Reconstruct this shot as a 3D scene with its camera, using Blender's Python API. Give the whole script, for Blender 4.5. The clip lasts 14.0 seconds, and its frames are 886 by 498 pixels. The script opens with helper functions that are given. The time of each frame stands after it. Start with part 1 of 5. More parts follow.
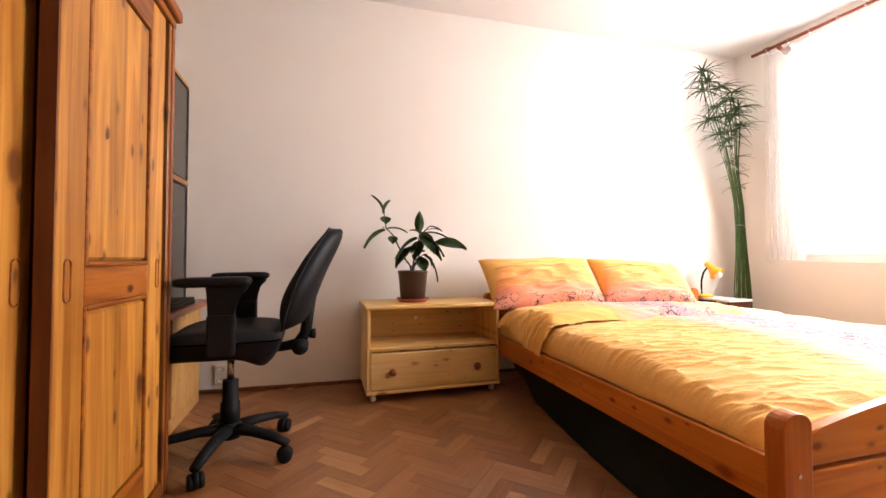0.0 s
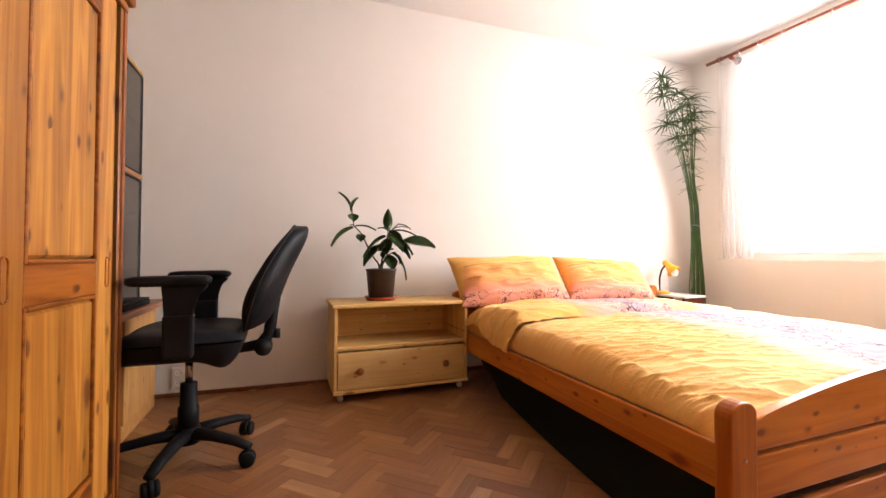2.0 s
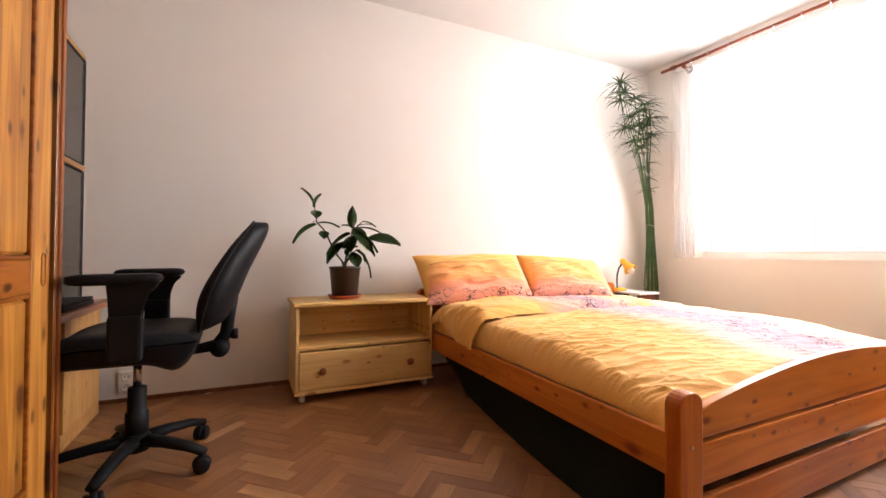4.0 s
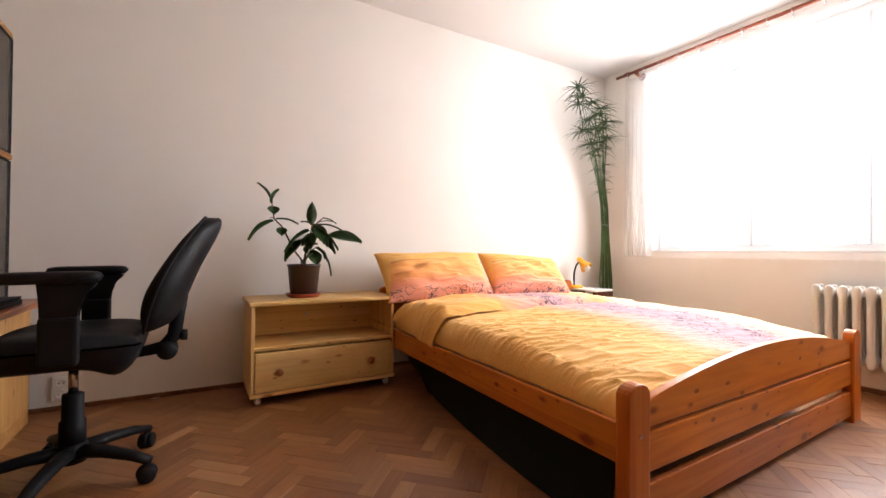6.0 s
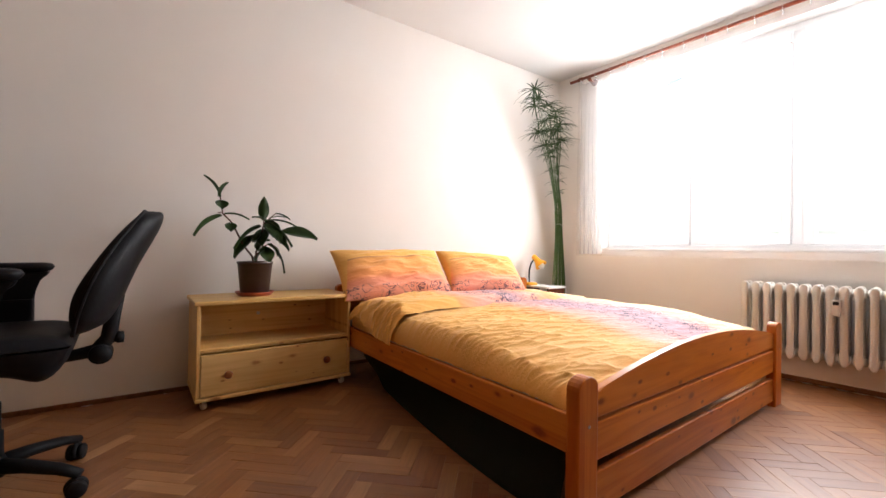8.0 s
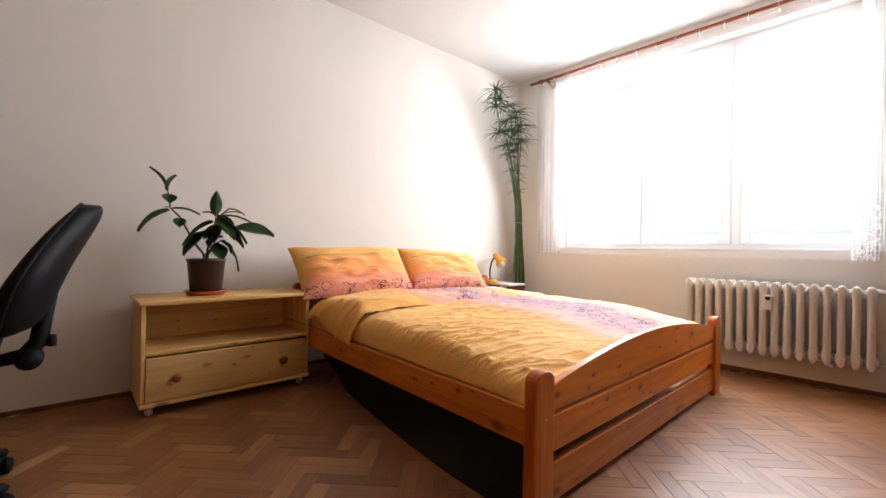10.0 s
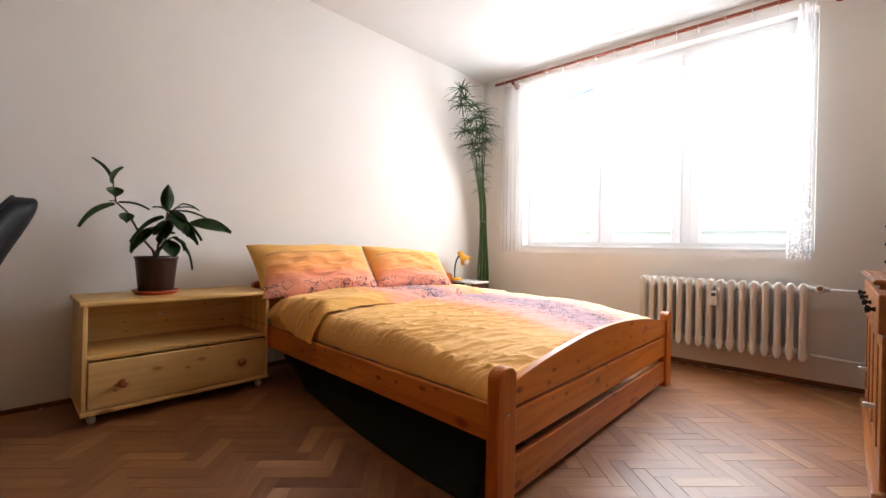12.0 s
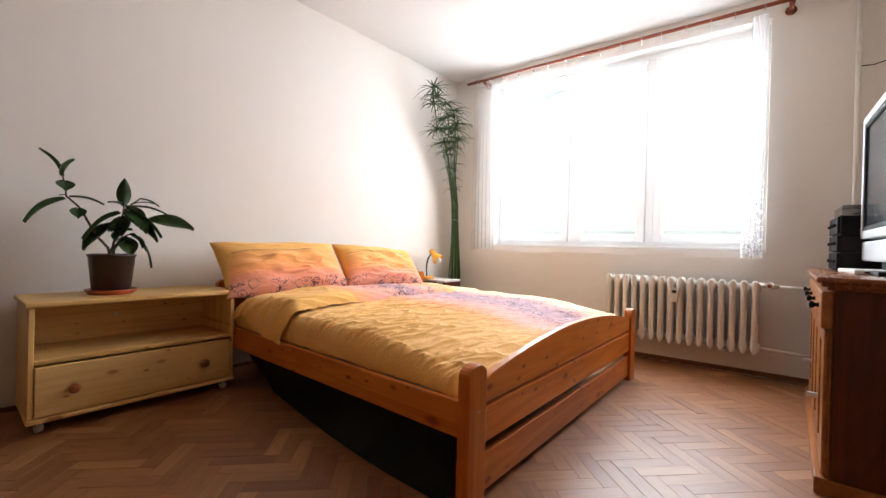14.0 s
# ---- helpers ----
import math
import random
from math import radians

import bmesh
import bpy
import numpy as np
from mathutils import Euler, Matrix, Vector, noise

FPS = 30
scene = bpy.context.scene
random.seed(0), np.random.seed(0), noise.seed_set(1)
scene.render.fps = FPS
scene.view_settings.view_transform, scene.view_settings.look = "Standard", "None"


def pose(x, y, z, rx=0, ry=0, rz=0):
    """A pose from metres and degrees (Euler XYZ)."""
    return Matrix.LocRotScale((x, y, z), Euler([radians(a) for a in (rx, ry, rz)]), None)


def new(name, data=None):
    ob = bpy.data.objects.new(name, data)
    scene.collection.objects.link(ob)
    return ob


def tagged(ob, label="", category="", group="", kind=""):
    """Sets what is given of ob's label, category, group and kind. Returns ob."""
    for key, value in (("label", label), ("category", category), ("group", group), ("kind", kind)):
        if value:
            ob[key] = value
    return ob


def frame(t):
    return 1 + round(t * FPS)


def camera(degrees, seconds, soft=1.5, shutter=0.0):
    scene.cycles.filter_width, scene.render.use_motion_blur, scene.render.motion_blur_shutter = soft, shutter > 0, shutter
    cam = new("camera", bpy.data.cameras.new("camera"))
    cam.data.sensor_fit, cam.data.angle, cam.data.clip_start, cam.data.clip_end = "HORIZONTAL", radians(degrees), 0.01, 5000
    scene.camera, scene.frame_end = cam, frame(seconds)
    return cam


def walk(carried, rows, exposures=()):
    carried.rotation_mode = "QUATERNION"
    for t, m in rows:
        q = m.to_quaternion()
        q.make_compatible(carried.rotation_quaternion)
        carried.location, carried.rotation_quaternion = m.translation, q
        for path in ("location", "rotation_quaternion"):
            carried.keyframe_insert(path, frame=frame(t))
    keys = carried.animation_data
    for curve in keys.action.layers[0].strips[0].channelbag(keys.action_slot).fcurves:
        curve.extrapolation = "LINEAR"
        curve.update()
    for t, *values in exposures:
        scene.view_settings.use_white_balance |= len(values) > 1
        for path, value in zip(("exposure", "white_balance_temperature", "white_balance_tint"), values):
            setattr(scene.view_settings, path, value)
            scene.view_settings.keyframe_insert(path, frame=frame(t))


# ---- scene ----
# ---- camera and walk ----
EYE_H = 0.84
cam = camera(95.3, 14.0)
PATH = [
    (0.0, -0.0171, 0.0082, -16.855, 1.402, -0.102),
    (0.5, -0.0160, 0.0079, -17.919, 1.367, -0.084),
    (1.0, -0.0150, 0.0075, -18.863, 1.280, -0.117),
    (1.5, -0.0139, 0.0071, -20.007, 1.207, -0.118),
    (2.0, -0.0127, 0.0067, -21.187, 1.149, -0.160),
    (2.5, -0.0113, 0.0062, -22.503, 1.075, -0.190),
    (3.0, -0.0103, 0.0057, -23.574, 1.003, -0.250),
    (3.5, -0.0091, 0.0052, -24.770, 0.934, -0.291),
    (4.0, -0.0079, 0.0046, -25.996, 0.865, -0.336),
    (4.5, -0.0067, 0.0040, -27.259, 0.797, -0.386),
    (5.0, -0.0054, 0.0033, -28.564, 0.729, -0.439),
    (5.5, -0.0042, 0.0026, -29.911, 0.662, -0.495),
    (6.0, -0.0029, 0.0019, -31.229, 0.604, -0.550),
    (6.5, -0.0018, 0.0015, -32.864, 0.495, -0.619),
    (7.0, -0.0009, 0.0012, -34.336, 0.419, -0.641),
    (7.5, -0.0001, 0.0008, -35.742, 0.379, -0.709),
    (8.0, 0.0007, 0.0004, -37.091, 0.328, -0.844),
    (8.5, 0.0015, 0.0001, -38.488, 0.265, -0.900),
    (9.0, 0.0023, -0.0003, -39.850, 0.204, -0.955),
    (9.5, 0.0029, -0.0008, -41.169, 0.145, -1.009),
    (10.0, 0.0035, -0.0011, -42.439, 0.089, -1.061),
    (10.5, 0.0040, -0.0015, -43.661, 0.035, -1.111),
    (11.0, 0.0046, -0.0019, -44.915, -0.006, -1.192),
    (11.5, 0.0051, -0.0024, -46.157, -0.040, -1.210),
    (12.0, 0.0056, -0.0027, -47.359, -0.090, -1.273),
    (12.5, 0.0060, -0.0030, -48.361, -0.143, -1.325),
    (13.0, 0.0062, -0.0033, -49.322, -0.195, -1.354),
    (13.5, 0.0065, -0.0035, -50.262, -0.196, -1.412),
    (14.0, 0.0068, -0.0039, -51.330, -0.233, -1.463),
]
walk(cam, [(t, pose(x, y, EYE_H, 90 + pitch, roll, yaw)) for t, x, y, yaw, pitch, roll in PATH],
     exposures=[(0.0, 0.38, 6950, 20), (3.0, 0.24, 6800, 19), (6.5, -0.08, 6550, 16), (14.0, -0.42, 6250, 11.5)])

# ---- plan (metres) ----
CEIL = 2.64
BACK = pose(0, 2.83, 0, 0, 0, -2.58)        # wall behind the bed: local y points out of the room
EAST = pose(3.60, 0, 0, 0, 0, 1.72)         # window wall: local x points out of the room
WEST_X, SOUTH_Y = -1.10, -0.75
WIN_Y0, WIN_Y1, WIN_Z0, WIN_Z1 = 0.0, 2.16, 0.87, 2.49

# ---- world and light ----
world = bpy.data.worlds.new("sky")
scene.world = world
world.use_nodes = True
wn = world.node_tree
sky = wn.nodes.new("ShaderNodeTexSky")
sky.sky_type = "NISHITA"
sky.sun_disc = False
sky.sun_elevation = radians(38)
sky.sun_rotation = radians(200)
wn.links.new(sky.outputs[0], wn.nodes["Background"].inputs[0])
wn.nodes["Background"].inputs[1].default_value = 0.15

lamp = bpy.data.lights.new("window_daylight", "AREA")
lamp.shape = "RECTANGLE"
lamp.size, lamp.size_y = 1.56, 2.30
lamp.energy = 205
lamp.color = (0.935, 0.97, 1.0)
daylight = new("window_daylight", lamp)
daylight.matrix_world = EAST @ Matrix.Translation((0.42, (WIN_Y0 + WIN_Y1) / 2, (WIN_Z0 + WIN_Z1) / 2 + 0.10)) @ pose(0, 0, 0, 0, 68, 6)


# ---- materials ----
def material(name, rough=0.5, metal=0.0, color=(0.8, 0.8, 0.8)):
    m = bpy.data.materials.new(name)
    m.use_nodes = True
    p = m.node_tree.nodes["Principled BSDF"]
    p.inputs["Base Color"].default_value = (*color, 1)
    p.inputs["Roughness"].default_value = rough
    p.inputs["Metallic"].default_value = metal
    return m, m.node_tree, p


def mapped(nt, scale, source="Object", offset=(0, 0, 0)):
    tc = nt.nodes.new("ShaderNodeTexCoord")
    mp = nt.nodes.new("ShaderNodeMapping")
    mp.inputs["Scale"].default_value = scale
    mp.inputs["Location"].default_value = offset
    nt.links.new(tc.outputs[source], mp.inputs["Vector"])
    return mp.outputs[0]


def noise_at(nt, vec, scale, detail=4, rough=0.6, distortion=0.0):
    n = nt.nodes.new("ShaderNodeTexNoise")
    n.inputs["Scale"].default_value = scale
    n.inputs["Detail"].default_value = detail
    n.inputs["Roughness"].default_value = rough
    n.inputs["Distortion"].default_value = distortion
    if vec is not None:
        nt.links.new(vec, n.inputs["Vector"])
    return n.outputs[0]


def ramp(nt, value, stops, ease=False):
    r = nt.nodes.new("ShaderNodeValToRGB")
    r.color_ramp.interpolation = "EASE" if ease else "LINEAR"
    while len(r.color_ramp.elements) < len(stops):
        r.color_ramp.elements.new(0.5)
    for e, (pos, col) in zip(r.color_ramp.elements, stops):
        e.position = pos
        e.color = (*col, 1) if len(col) == 3 else col
    nt.links.new(value, r.inputs[0])
    return r.outputs[0]


def mix(nt, kind, fac, a, b):
    n = nt.nodes.new("ShaderNodeMix")
    n.data_type, n.blend_type = "RGBA", kind
    for sock, v in ((n.inputs[0], fac), (n.inputs[6], a), (n.inputs[7], b)):
        if isinstance(v, (int, float)):
            sock.default_value = v
        elif isinstance(v, tuple):
            sock.default_value = (*v, 1)
        else:
            nt.links.new(v, sock)
    return n.outputs[2]


def bump(nt, p, height, strength=0.2, distance=0.002):
    b = nt.nodes.new("ShaderNodeBump")
    b.inputs["Strength"].default_value = strength
    b.inputs["Distance"].default_value = distance
    nt.links.new(height, b.inputs["Height"])
    nt.links.new(b.outputs[0], p.inputs["Normal"])


def math_node(nt, op, a, b=0.0, c=0.0):
    n = nt.nodes.new("ShaderNodeMath")
    n.operation = op
    for sock, v in zip(n.inputs, (a, b, c)):
        if isinstance(v, (int, float)):
            sock.default_value = v
        else:
            nt.links.new(v, sock)
    return n.outputs[0]


def speckled(name, a, b, scale=3.0, rough=0.5, metal=0.0, fine=90.0, relief=0.15, depth=0.001):
    """A plain surface with broad stains and fine relief."""
    m, nt, p = material(name, rough, metal)
    v = mapped(nt, (1, 1, 1))
    broad = noise_at(nt, v, scale, 5, 0.6)
    nt.links.new(ramp(nt, broad, [(0.3, a), (0.7, b)]), p.inputs["Base Color"])
    grain = noise_at(nt, v, fine, 3, 0.6)
    bump(nt, p, grain, relief, depth)
    r = math_node(nt, "MULTIPLY_ADD", broad, 0.25, rough - 0.12)
    nt.links.new(r, p.inputs["Roughness"])
    return m


def wood(name, light, dark, knot, axis="z", rough=0.4, coat=0.2, knots=1.0, grain=1.0, face=0, boards=0.0, many=0.0):
    """Varnished wood with growth rings stretched along an axis, fine fibre and scattered knots."""
    m, nt, p = material(name, rough)
    i = "xyz".index(axis)
    s = [9.0 * grain] * 3
    s[i] = 0.55
    v = mapped(nt, s)
    rings = noise_at(nt, v, 1.6, 3, 0.5, 0.6)
    f = [70.0 * grain] * 3
    f[i] = 2.0
    fibre = noise_at(nt, mapped(nt, f), 1.5, 4, 0.65)
    band = math_node(nt, "PINGPONG", math_node(nt, "MULTIPLY", rings, 7.0), 1.0)
    both = math_node(nt, "MULTIPLY_ADD", fibre, 0.45, math_node(nt, "MULTIPLY", band, 0.55))
    base = ramp(nt, both, [(0.12, light), (0.85, dark)])
    tone = noise_at(nt, mapped(nt, (2.5, 2.5, 2.5)), 1.0, 2, 0.5)
    base = mix(nt, "MULTIPLY", 0.5, base, ramp(nt, tone, [(0.3, (0.72, 0.66, 0.6)), (0.7, (1, 1, 1))]))
    board = nt.nodes.new("ShaderNodeObjectInfo").outputs["Random"]
    base = mix(nt, "MULTIPLY", 0.8, base, ramp(nt, board, [(0.0, (0.86, 0.80, 0.72)), (1.0, (1.15, 1.16, 1.18))]))
    if boards:
        # glued boards side by side, each of its own tone
        lane = [q for q in range(3) if q not in (face, i)][0]
        cut = nt.nodes.new("ShaderNodeSeparateXYZ")
        nt.links.new(mapped(nt, (1, 1, 1)), cut.inputs[0])
        pick_board = nt.nodes.new("ShaderNodeTexWhiteNoise")
        pick_board.noise_dimensions = "1D"
        nt.links.new(math_node(nt, "FLOOR", math_node(nt, "MULTIPLY", cut.outputs[lane], boards)), pick_board.inputs["W"])
        base = mix(nt, "MULTIPLY", 1.0, base, ramp(nt, pick_board.outputs["Value"], [(0.0, (0.66, 0.56, 0.44)), (0.5, (0.95, 0.93, 0.9)), (1.0, (1.2, 1.22, 1.25))]))
    if knots:
        across, along = [q for q in range(3) if q != face]
        warp = noise_at(nt, mapped(nt, (16, 16, 16)), 1.0, 2, 0.5)
        for size, off, share, thick in ((1.0, (0.37, 0.11, 0.23), 0.66 - many, 0.17 + 0.3 * many), (2.1, (3.1, 5.7, 1.9), 0.82 + 0.5 * min(many, 0.0) - 0.5 * max(many, 0.0), 0.15)):
            k = [5.2 * knots * size] * 3
            k[i] = 2.6 * knots * size
            sep = nt.nodes.new("ShaderNodeSeparateXYZ")
            nt.links.new(mapped(nt, k, offset=off), sep.inputs[0])
            flat = nt.nodes.new("ShaderNodeCombineXYZ")
            nt.links.new(sep.outputs[across], flat.inputs[0])
            nt.links.new(sep.outputs[along], flat.inputs[1])
            vo = nt.nodes.new("ShaderNodeTexVoronoi")
            vo.inputs["Scale"].default_value = 1.0
            vo.voronoi_dimensions = "2D"
            nt.links.new(flat.outputs[0], vo.inputs["Vector"])
            pick = nt.nodes.new("ShaderNodeSeparateColor")
            nt.links.new(vo.outputs["Color"], pick.inputs[0])
            # each cell holds a knot of its own size, or none
            reach = math_node(nt, "MULTIPLY", math_node(nt, "SUBTRACT", pick.outputs[0], share), thick / (1 - share))
            dist = math_node(nt, "MULTIPLY_ADD", math_node(nt, "SUBTRACT", warp, 0.5), 0.16, vo.outputs["Distance"])
            inside = math_node(nt, "SUBTRACT", reach, dist)
            halo = ramp(nt, math_node(nt, "ADD", inside, 0.5), [(0.42, (0, 0, 0)), (0.52, (0.62, 0.62, 0.62))])
            gate = ramp(nt, pick.outputs[0], [(share, (0, 0, 0)), (share + 0.06, (1, 1, 1))])
            core = ramp(nt, math_node(nt, "ADD", inside, 0.5), [(0.485, (0, 0, 0)), (0.55, (0.85, 0.85, 0.85))])
            base = mix(nt, "MIX", mix(nt, "MULTIPLY", 1.0, halo, gate), base, tuple(0.45 * d + 0.55 * q for d, q in zip(dark, knot)))
            base = mix(nt, "MIX", mix(nt, "MULTIPLY", 1.0, core, gate), base, knot)
    nt.links.new(base, p.inputs["Base Color"])
    p.inputs["Coat Weight"].default_value = coat * 0.5
    p.inputs["Specular IOR Level"].default_value = 0.3
    p.inputs["Coat Roughness"].default_value = 0.25
    nt.links.new(math_node(nt, "MULTIPLY_ADD", fibre, 0.2, rough - 0.1), p.inputs["Roughness"])
    bump(nt, p, fibre, 0.12, 0.0008)
    return m


def parquet(name, joined):
    m, nt, p = material(name, 0.33)
    if joined:
        rnd = nt.nodes.new("ShaderNodeNewGeometry").outputs["Random Per Island"]
    else:
        rnd = nt.nodes.new("ShaderNodeObjectInfo").outputs["Random"]
    uv = nt.nodes.new("ShaderNodeTexCoord").outputs["UV"]
    add = nt.nodes.new("ShaderNodeVectorMath")
    add.operation = "MULTIPLY_ADD"
    comb = nt.nodes.new("ShaderNodeCombineXYZ")
    nt.links.new(rnd, comb.inputs[0])
    nt.links.new(rnd, comb.inputs[1])
    nt.links.new(rnd, comb.inputs[2])
    nt.links.new(comb.outputs[0], add.inputs[0])
    add.inputs[1].default_value = (37.0, 91.0, 53.0)
    nt.links.new(uv, add.inputs[2])

    def stretched(sx, sy):
        mp = nt.nodes.new("ShaderNodeMapping")
        mp.inputs["Scale"].default_value = (sx, sy, 1)
        nt.links.new(add.outputs[0], mp.inputs["Vector"])
        return mp.outputs[0]
    fibre = noise_at(nt, stretched(9, 160), 1.0, 4, 0.65, 0.3)
    figure = noise_at(nt, stretched(2.5, 26), 1.0, 3, 0.5, 0.5)
    base = ramp(nt, rnd, [(0.0, (0.210, 0.076, 0.022)), (0.3, (0.255, 0.099, 0.030)), (0.75, (0.290, 0.120, 0.038)), (0.93, (0.33, 0.146, 0.049)), (1.0, (0.43, 0.225, 0.092))])
    base = mix(nt, "MULTIPLY", 0.55, base, ramp(nt, fibre, [(0.3, (0.6, 0.52, 0.45)), (0.65, (1.1, 1.1, 1.1))]))
    base = mix(nt, "MULTIPLY", 0.5, base, ramp(nt, figure, [(0.35, (0.72, 0.65, 0.6)), (0.65, (1.1, 1.08, 1.05))]))
    wear = noise_at(nt, mapped(nt, (1, 1, 1)), 1.7, 4, 0.6)
    nt.links.new(base, p.inputs["Base Color"])
    nt.links.new(math_node(nt, "MULTIPLY_ADD", wear, 0.24, math_node(nt, "MULTIPLY_ADD", fibre, 0.12, 0.28)), p.inputs["Roughness"])
    p.inputs["Coat Weight"].default_value = 0.20
    p.inputs["Coat Roughness"].default_value = 0.42
    bump(nt, p, fibre, 0.08, 0.0006)
    return m


def bedding(name, axis, stops, lo, hi, motif, border=None):
    """Woven cotton print: soft colour bands along one axis, fine stripes and a scrolling blue-grey motif in one band."""
    m, nt, p = material(name, 0.85)
    tc = nt.nodes.new("ShaderNodeTexCoord").outputs["Object"]
    sep = nt.nodes.new("ShaderNodeSeparateXYZ")
    nt.links.new(tc, sep.inputs[0])
    wob = noise_at(nt, tc, 2.2, 3, 0.5)
    pos = math_node(nt, "MULTIPLY_ADD", math_node(nt, "SUBTRACT", wob, 0.5), 0.06 * (hi - lo), sep.outputs["xyz".index(axis)])
    f = nt.nodes.new("ShaderNodeMapRange")
    f.inputs["From Min"].default_value, f.inputs["From Max"].default_value = lo, hi
    nt.links.new(pos, f.inputs["Value"])
    base = ramp(nt, f.outputs[0], stops)
    if border:
        # a plain border along one slanting side
        place, slant, tint = border
        edge = math_node(nt, "MULTIPLY_ADD", sep.outputs[1], slant, sep.outputs[0])
        rim = ramp(nt, math_node(nt, "SUBTRACT", edge, place - 0.5), [(0.494, (1, 1, 1)), (0.5, (0, 0, 0))])
        base = mix(nt, "MIX", rim, base, tint)
    # scrolling motif
    n1 = noise_at(nt, tc, 17.0, 1, 0.4, 1.6)
    ring = math_node(nt, "ABSOLUTE", math_node(nt, "SUBTRACT", n1, 0.5))
    line = ramp(nt, ring, [(0.020, (1, 1, 1)), (0.045, (0, 0, 0))])
    patch = ramp(nt, noise_at(nt, tc, 6.0, 2, 0.5), [(0.40, (0, 0, 0)), (0.47, (1, 1, 1))])
    band = ramp(nt, f.outputs[0], motif)
    mask = mix(nt, "MULTIPLY", 1.0, mix(nt, "MULTIPLY", 1.0, line, patch), band)
    base = mix(nt, "MIX", mask, base, (0.07, 0.045, 0.075))
    dye = noise_at(nt, tc, 9.0, 4, 0.6)
    base = mix(nt, "MULTIPLY", 0.2, base, ramp(nt, dye, [(0.3, (0.85, 0.78, 0.7)), (0.7, (1.05, 1.03, 1.0))]))
    nt.links.new(base, p.inputs["Base Color"])
    p.inputs["Sheen Weight"].default_value = 0.15
    weave = noise_at(nt, tc, 260.0, 2, 0.5)
    crease = noise_at(nt, mapped(nt, (9, 26, 20)), 2.2, 3, 0.55, 0.8)
    bump(nt, p, math_node(nt, "MULTIPLY_ADD", crease, 6.0, math_node(nt, "MULTIPLY", weave, 0.35)), 0.20, 0.0040)
    return m


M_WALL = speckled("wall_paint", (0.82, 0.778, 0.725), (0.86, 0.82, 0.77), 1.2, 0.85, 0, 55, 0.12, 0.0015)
# west and south walls: paint darkened to hold back bounced light
M_WALL_DIM = speckled("darkened_wall_paint", (0.32, 0.24, 0.165), (0.36, 0.275, 0.19), 1.2, 0.85, 0, 55, 0.12, 0.0015)
M_CEIL = speckled("ceiling_paint", (0.74, 0.725, 0.70), (0.78, 0.77, 0.75), 1.0, 0.9, 0, 60, 0.1, 0.001)
M_SUB = speckled("joint_dirt", (0.045, 0.018, 0.008), (0.07, 0.028, 0.011), 6, 0.9)
M_PARQUET = parquet("oak_parquet_block", False)
M_PARQUET_REST = parquet("oak_parquet_rest", True)
M_BASE = wood("baseboard_wood", (0.24, 0.11, 0.045), (0.15, 0.062, 0.025), (0.05, 0.02, 0.01), "y", 0.4, 0.2, 0)
M_WARD_Z = wood("pine_wardrobe_upright", (0.50, 0.232, 0.042), (0.28, 0.092, 0.013), (0.085, 0.020, 0.005), "z", 0.36, 0.12, 1.25, boards=11.0, many=0.14)
M_WARD_Y = wood("pine_wardrobe_cross", (0.34, 0.105, 0.013), (0.16, 0.036, 0.004), (0.085, 0.020, 0.005), "y", 0.36, 0.12, 1.2)
M_WARD_POST = wood("pine_wardrobe_post", (0.34, 0.095, 0.018), (0.21, 0.052, 0.010), (0.06, 0.02, 0.006), "z", 0.36, 0.3, 0)
# reddish door edge, its shade put into the darker colour
M_WARD_EDGE_SHADED = wood("pine_wardrobe_edge_shaded", (0.15, 0.038, 0.009), (0.09, 0.020, 0.005), (0.06, 0.02, 0.006), "z", 0.4, 0.3, 0)
M_BED_X = wood("bed_pine_cross", (0.67, 0.235, 0.032), (0.49, 0.135, 0.015), (0.20, 0.045, 0.008), "x", 0.36, 0.2, 1.8, face=1, many=-0.02)
M_BED_Y = wood("bed_pine_long", (0.67, 0.235, 0.032), (0.49, 0.135, 0.015), (0.20, 0.045, 0.008), "y", 0.36, 0.2, 1.7, many=-0.02)
M_BED_Z = wood("bed_pine_post", (0.62, 0.185, 0.020), (0.42, 0.098, 0.009), (0.13, 0.035, 0.008), "z", 0.34, 0.35, 0)
M_PALE_X = wood("pale_pine_cross", (0.86, 0.58, 0.24), (0.70, 0.42, 0.135), (0.36, 0.15, 0.045), "x", 0.42, 0.15, 1.9, face=1, many=-0.12)
M_PALE_Z = wood("pale_pine_upright", (0.86, 0.58, 0.24), (0.70, 0.42, 0.135), (0.36, 0.15, 0.045), "z", 0.42, 0.15, 1.8, face=1, many=-0.12)
# pine of desk and hutch, darkened so the colour holds their shadow
M_DESK_X = wood("shaded_desk_pine_cross", (0.50, 0.27, 0.085), (0.36, 0.17, 0.048), (0.22, 0.09, 0.03), "x", 0.45, 0.1, 1.8, face=1, many=-0.12)
M_DESK_Z = wood("shaded_desk_pine_upright", (0.50, 0.27, 0.085), (0.36, 0.17, 0.048), (0.22, 0.09, 0.03), "z", 0.45, 0.1, 1.8, many=-0.12)
M_KNOB = wood("knob_wood", (0.32, 0.095, 0.022), (0.22, 0.058, 0.013), (0.1, 0.03, 0.01), "y", 0.3, 0.4, 0)
M_DESK = wood("desk_top_wood", (0.36, 0.12, 0.035), (0.25, 0.075, 0.02), (0.08, 0.02, 0.01), "y", 0.3, 0.35, 0)
M_ROD = wood("rod_wood", (0.30, 0.075, 0.03), (0.20, 0.045, 0.02), (0.06, 0.02, 0.01), "y", 0.32, 0.35, 0)
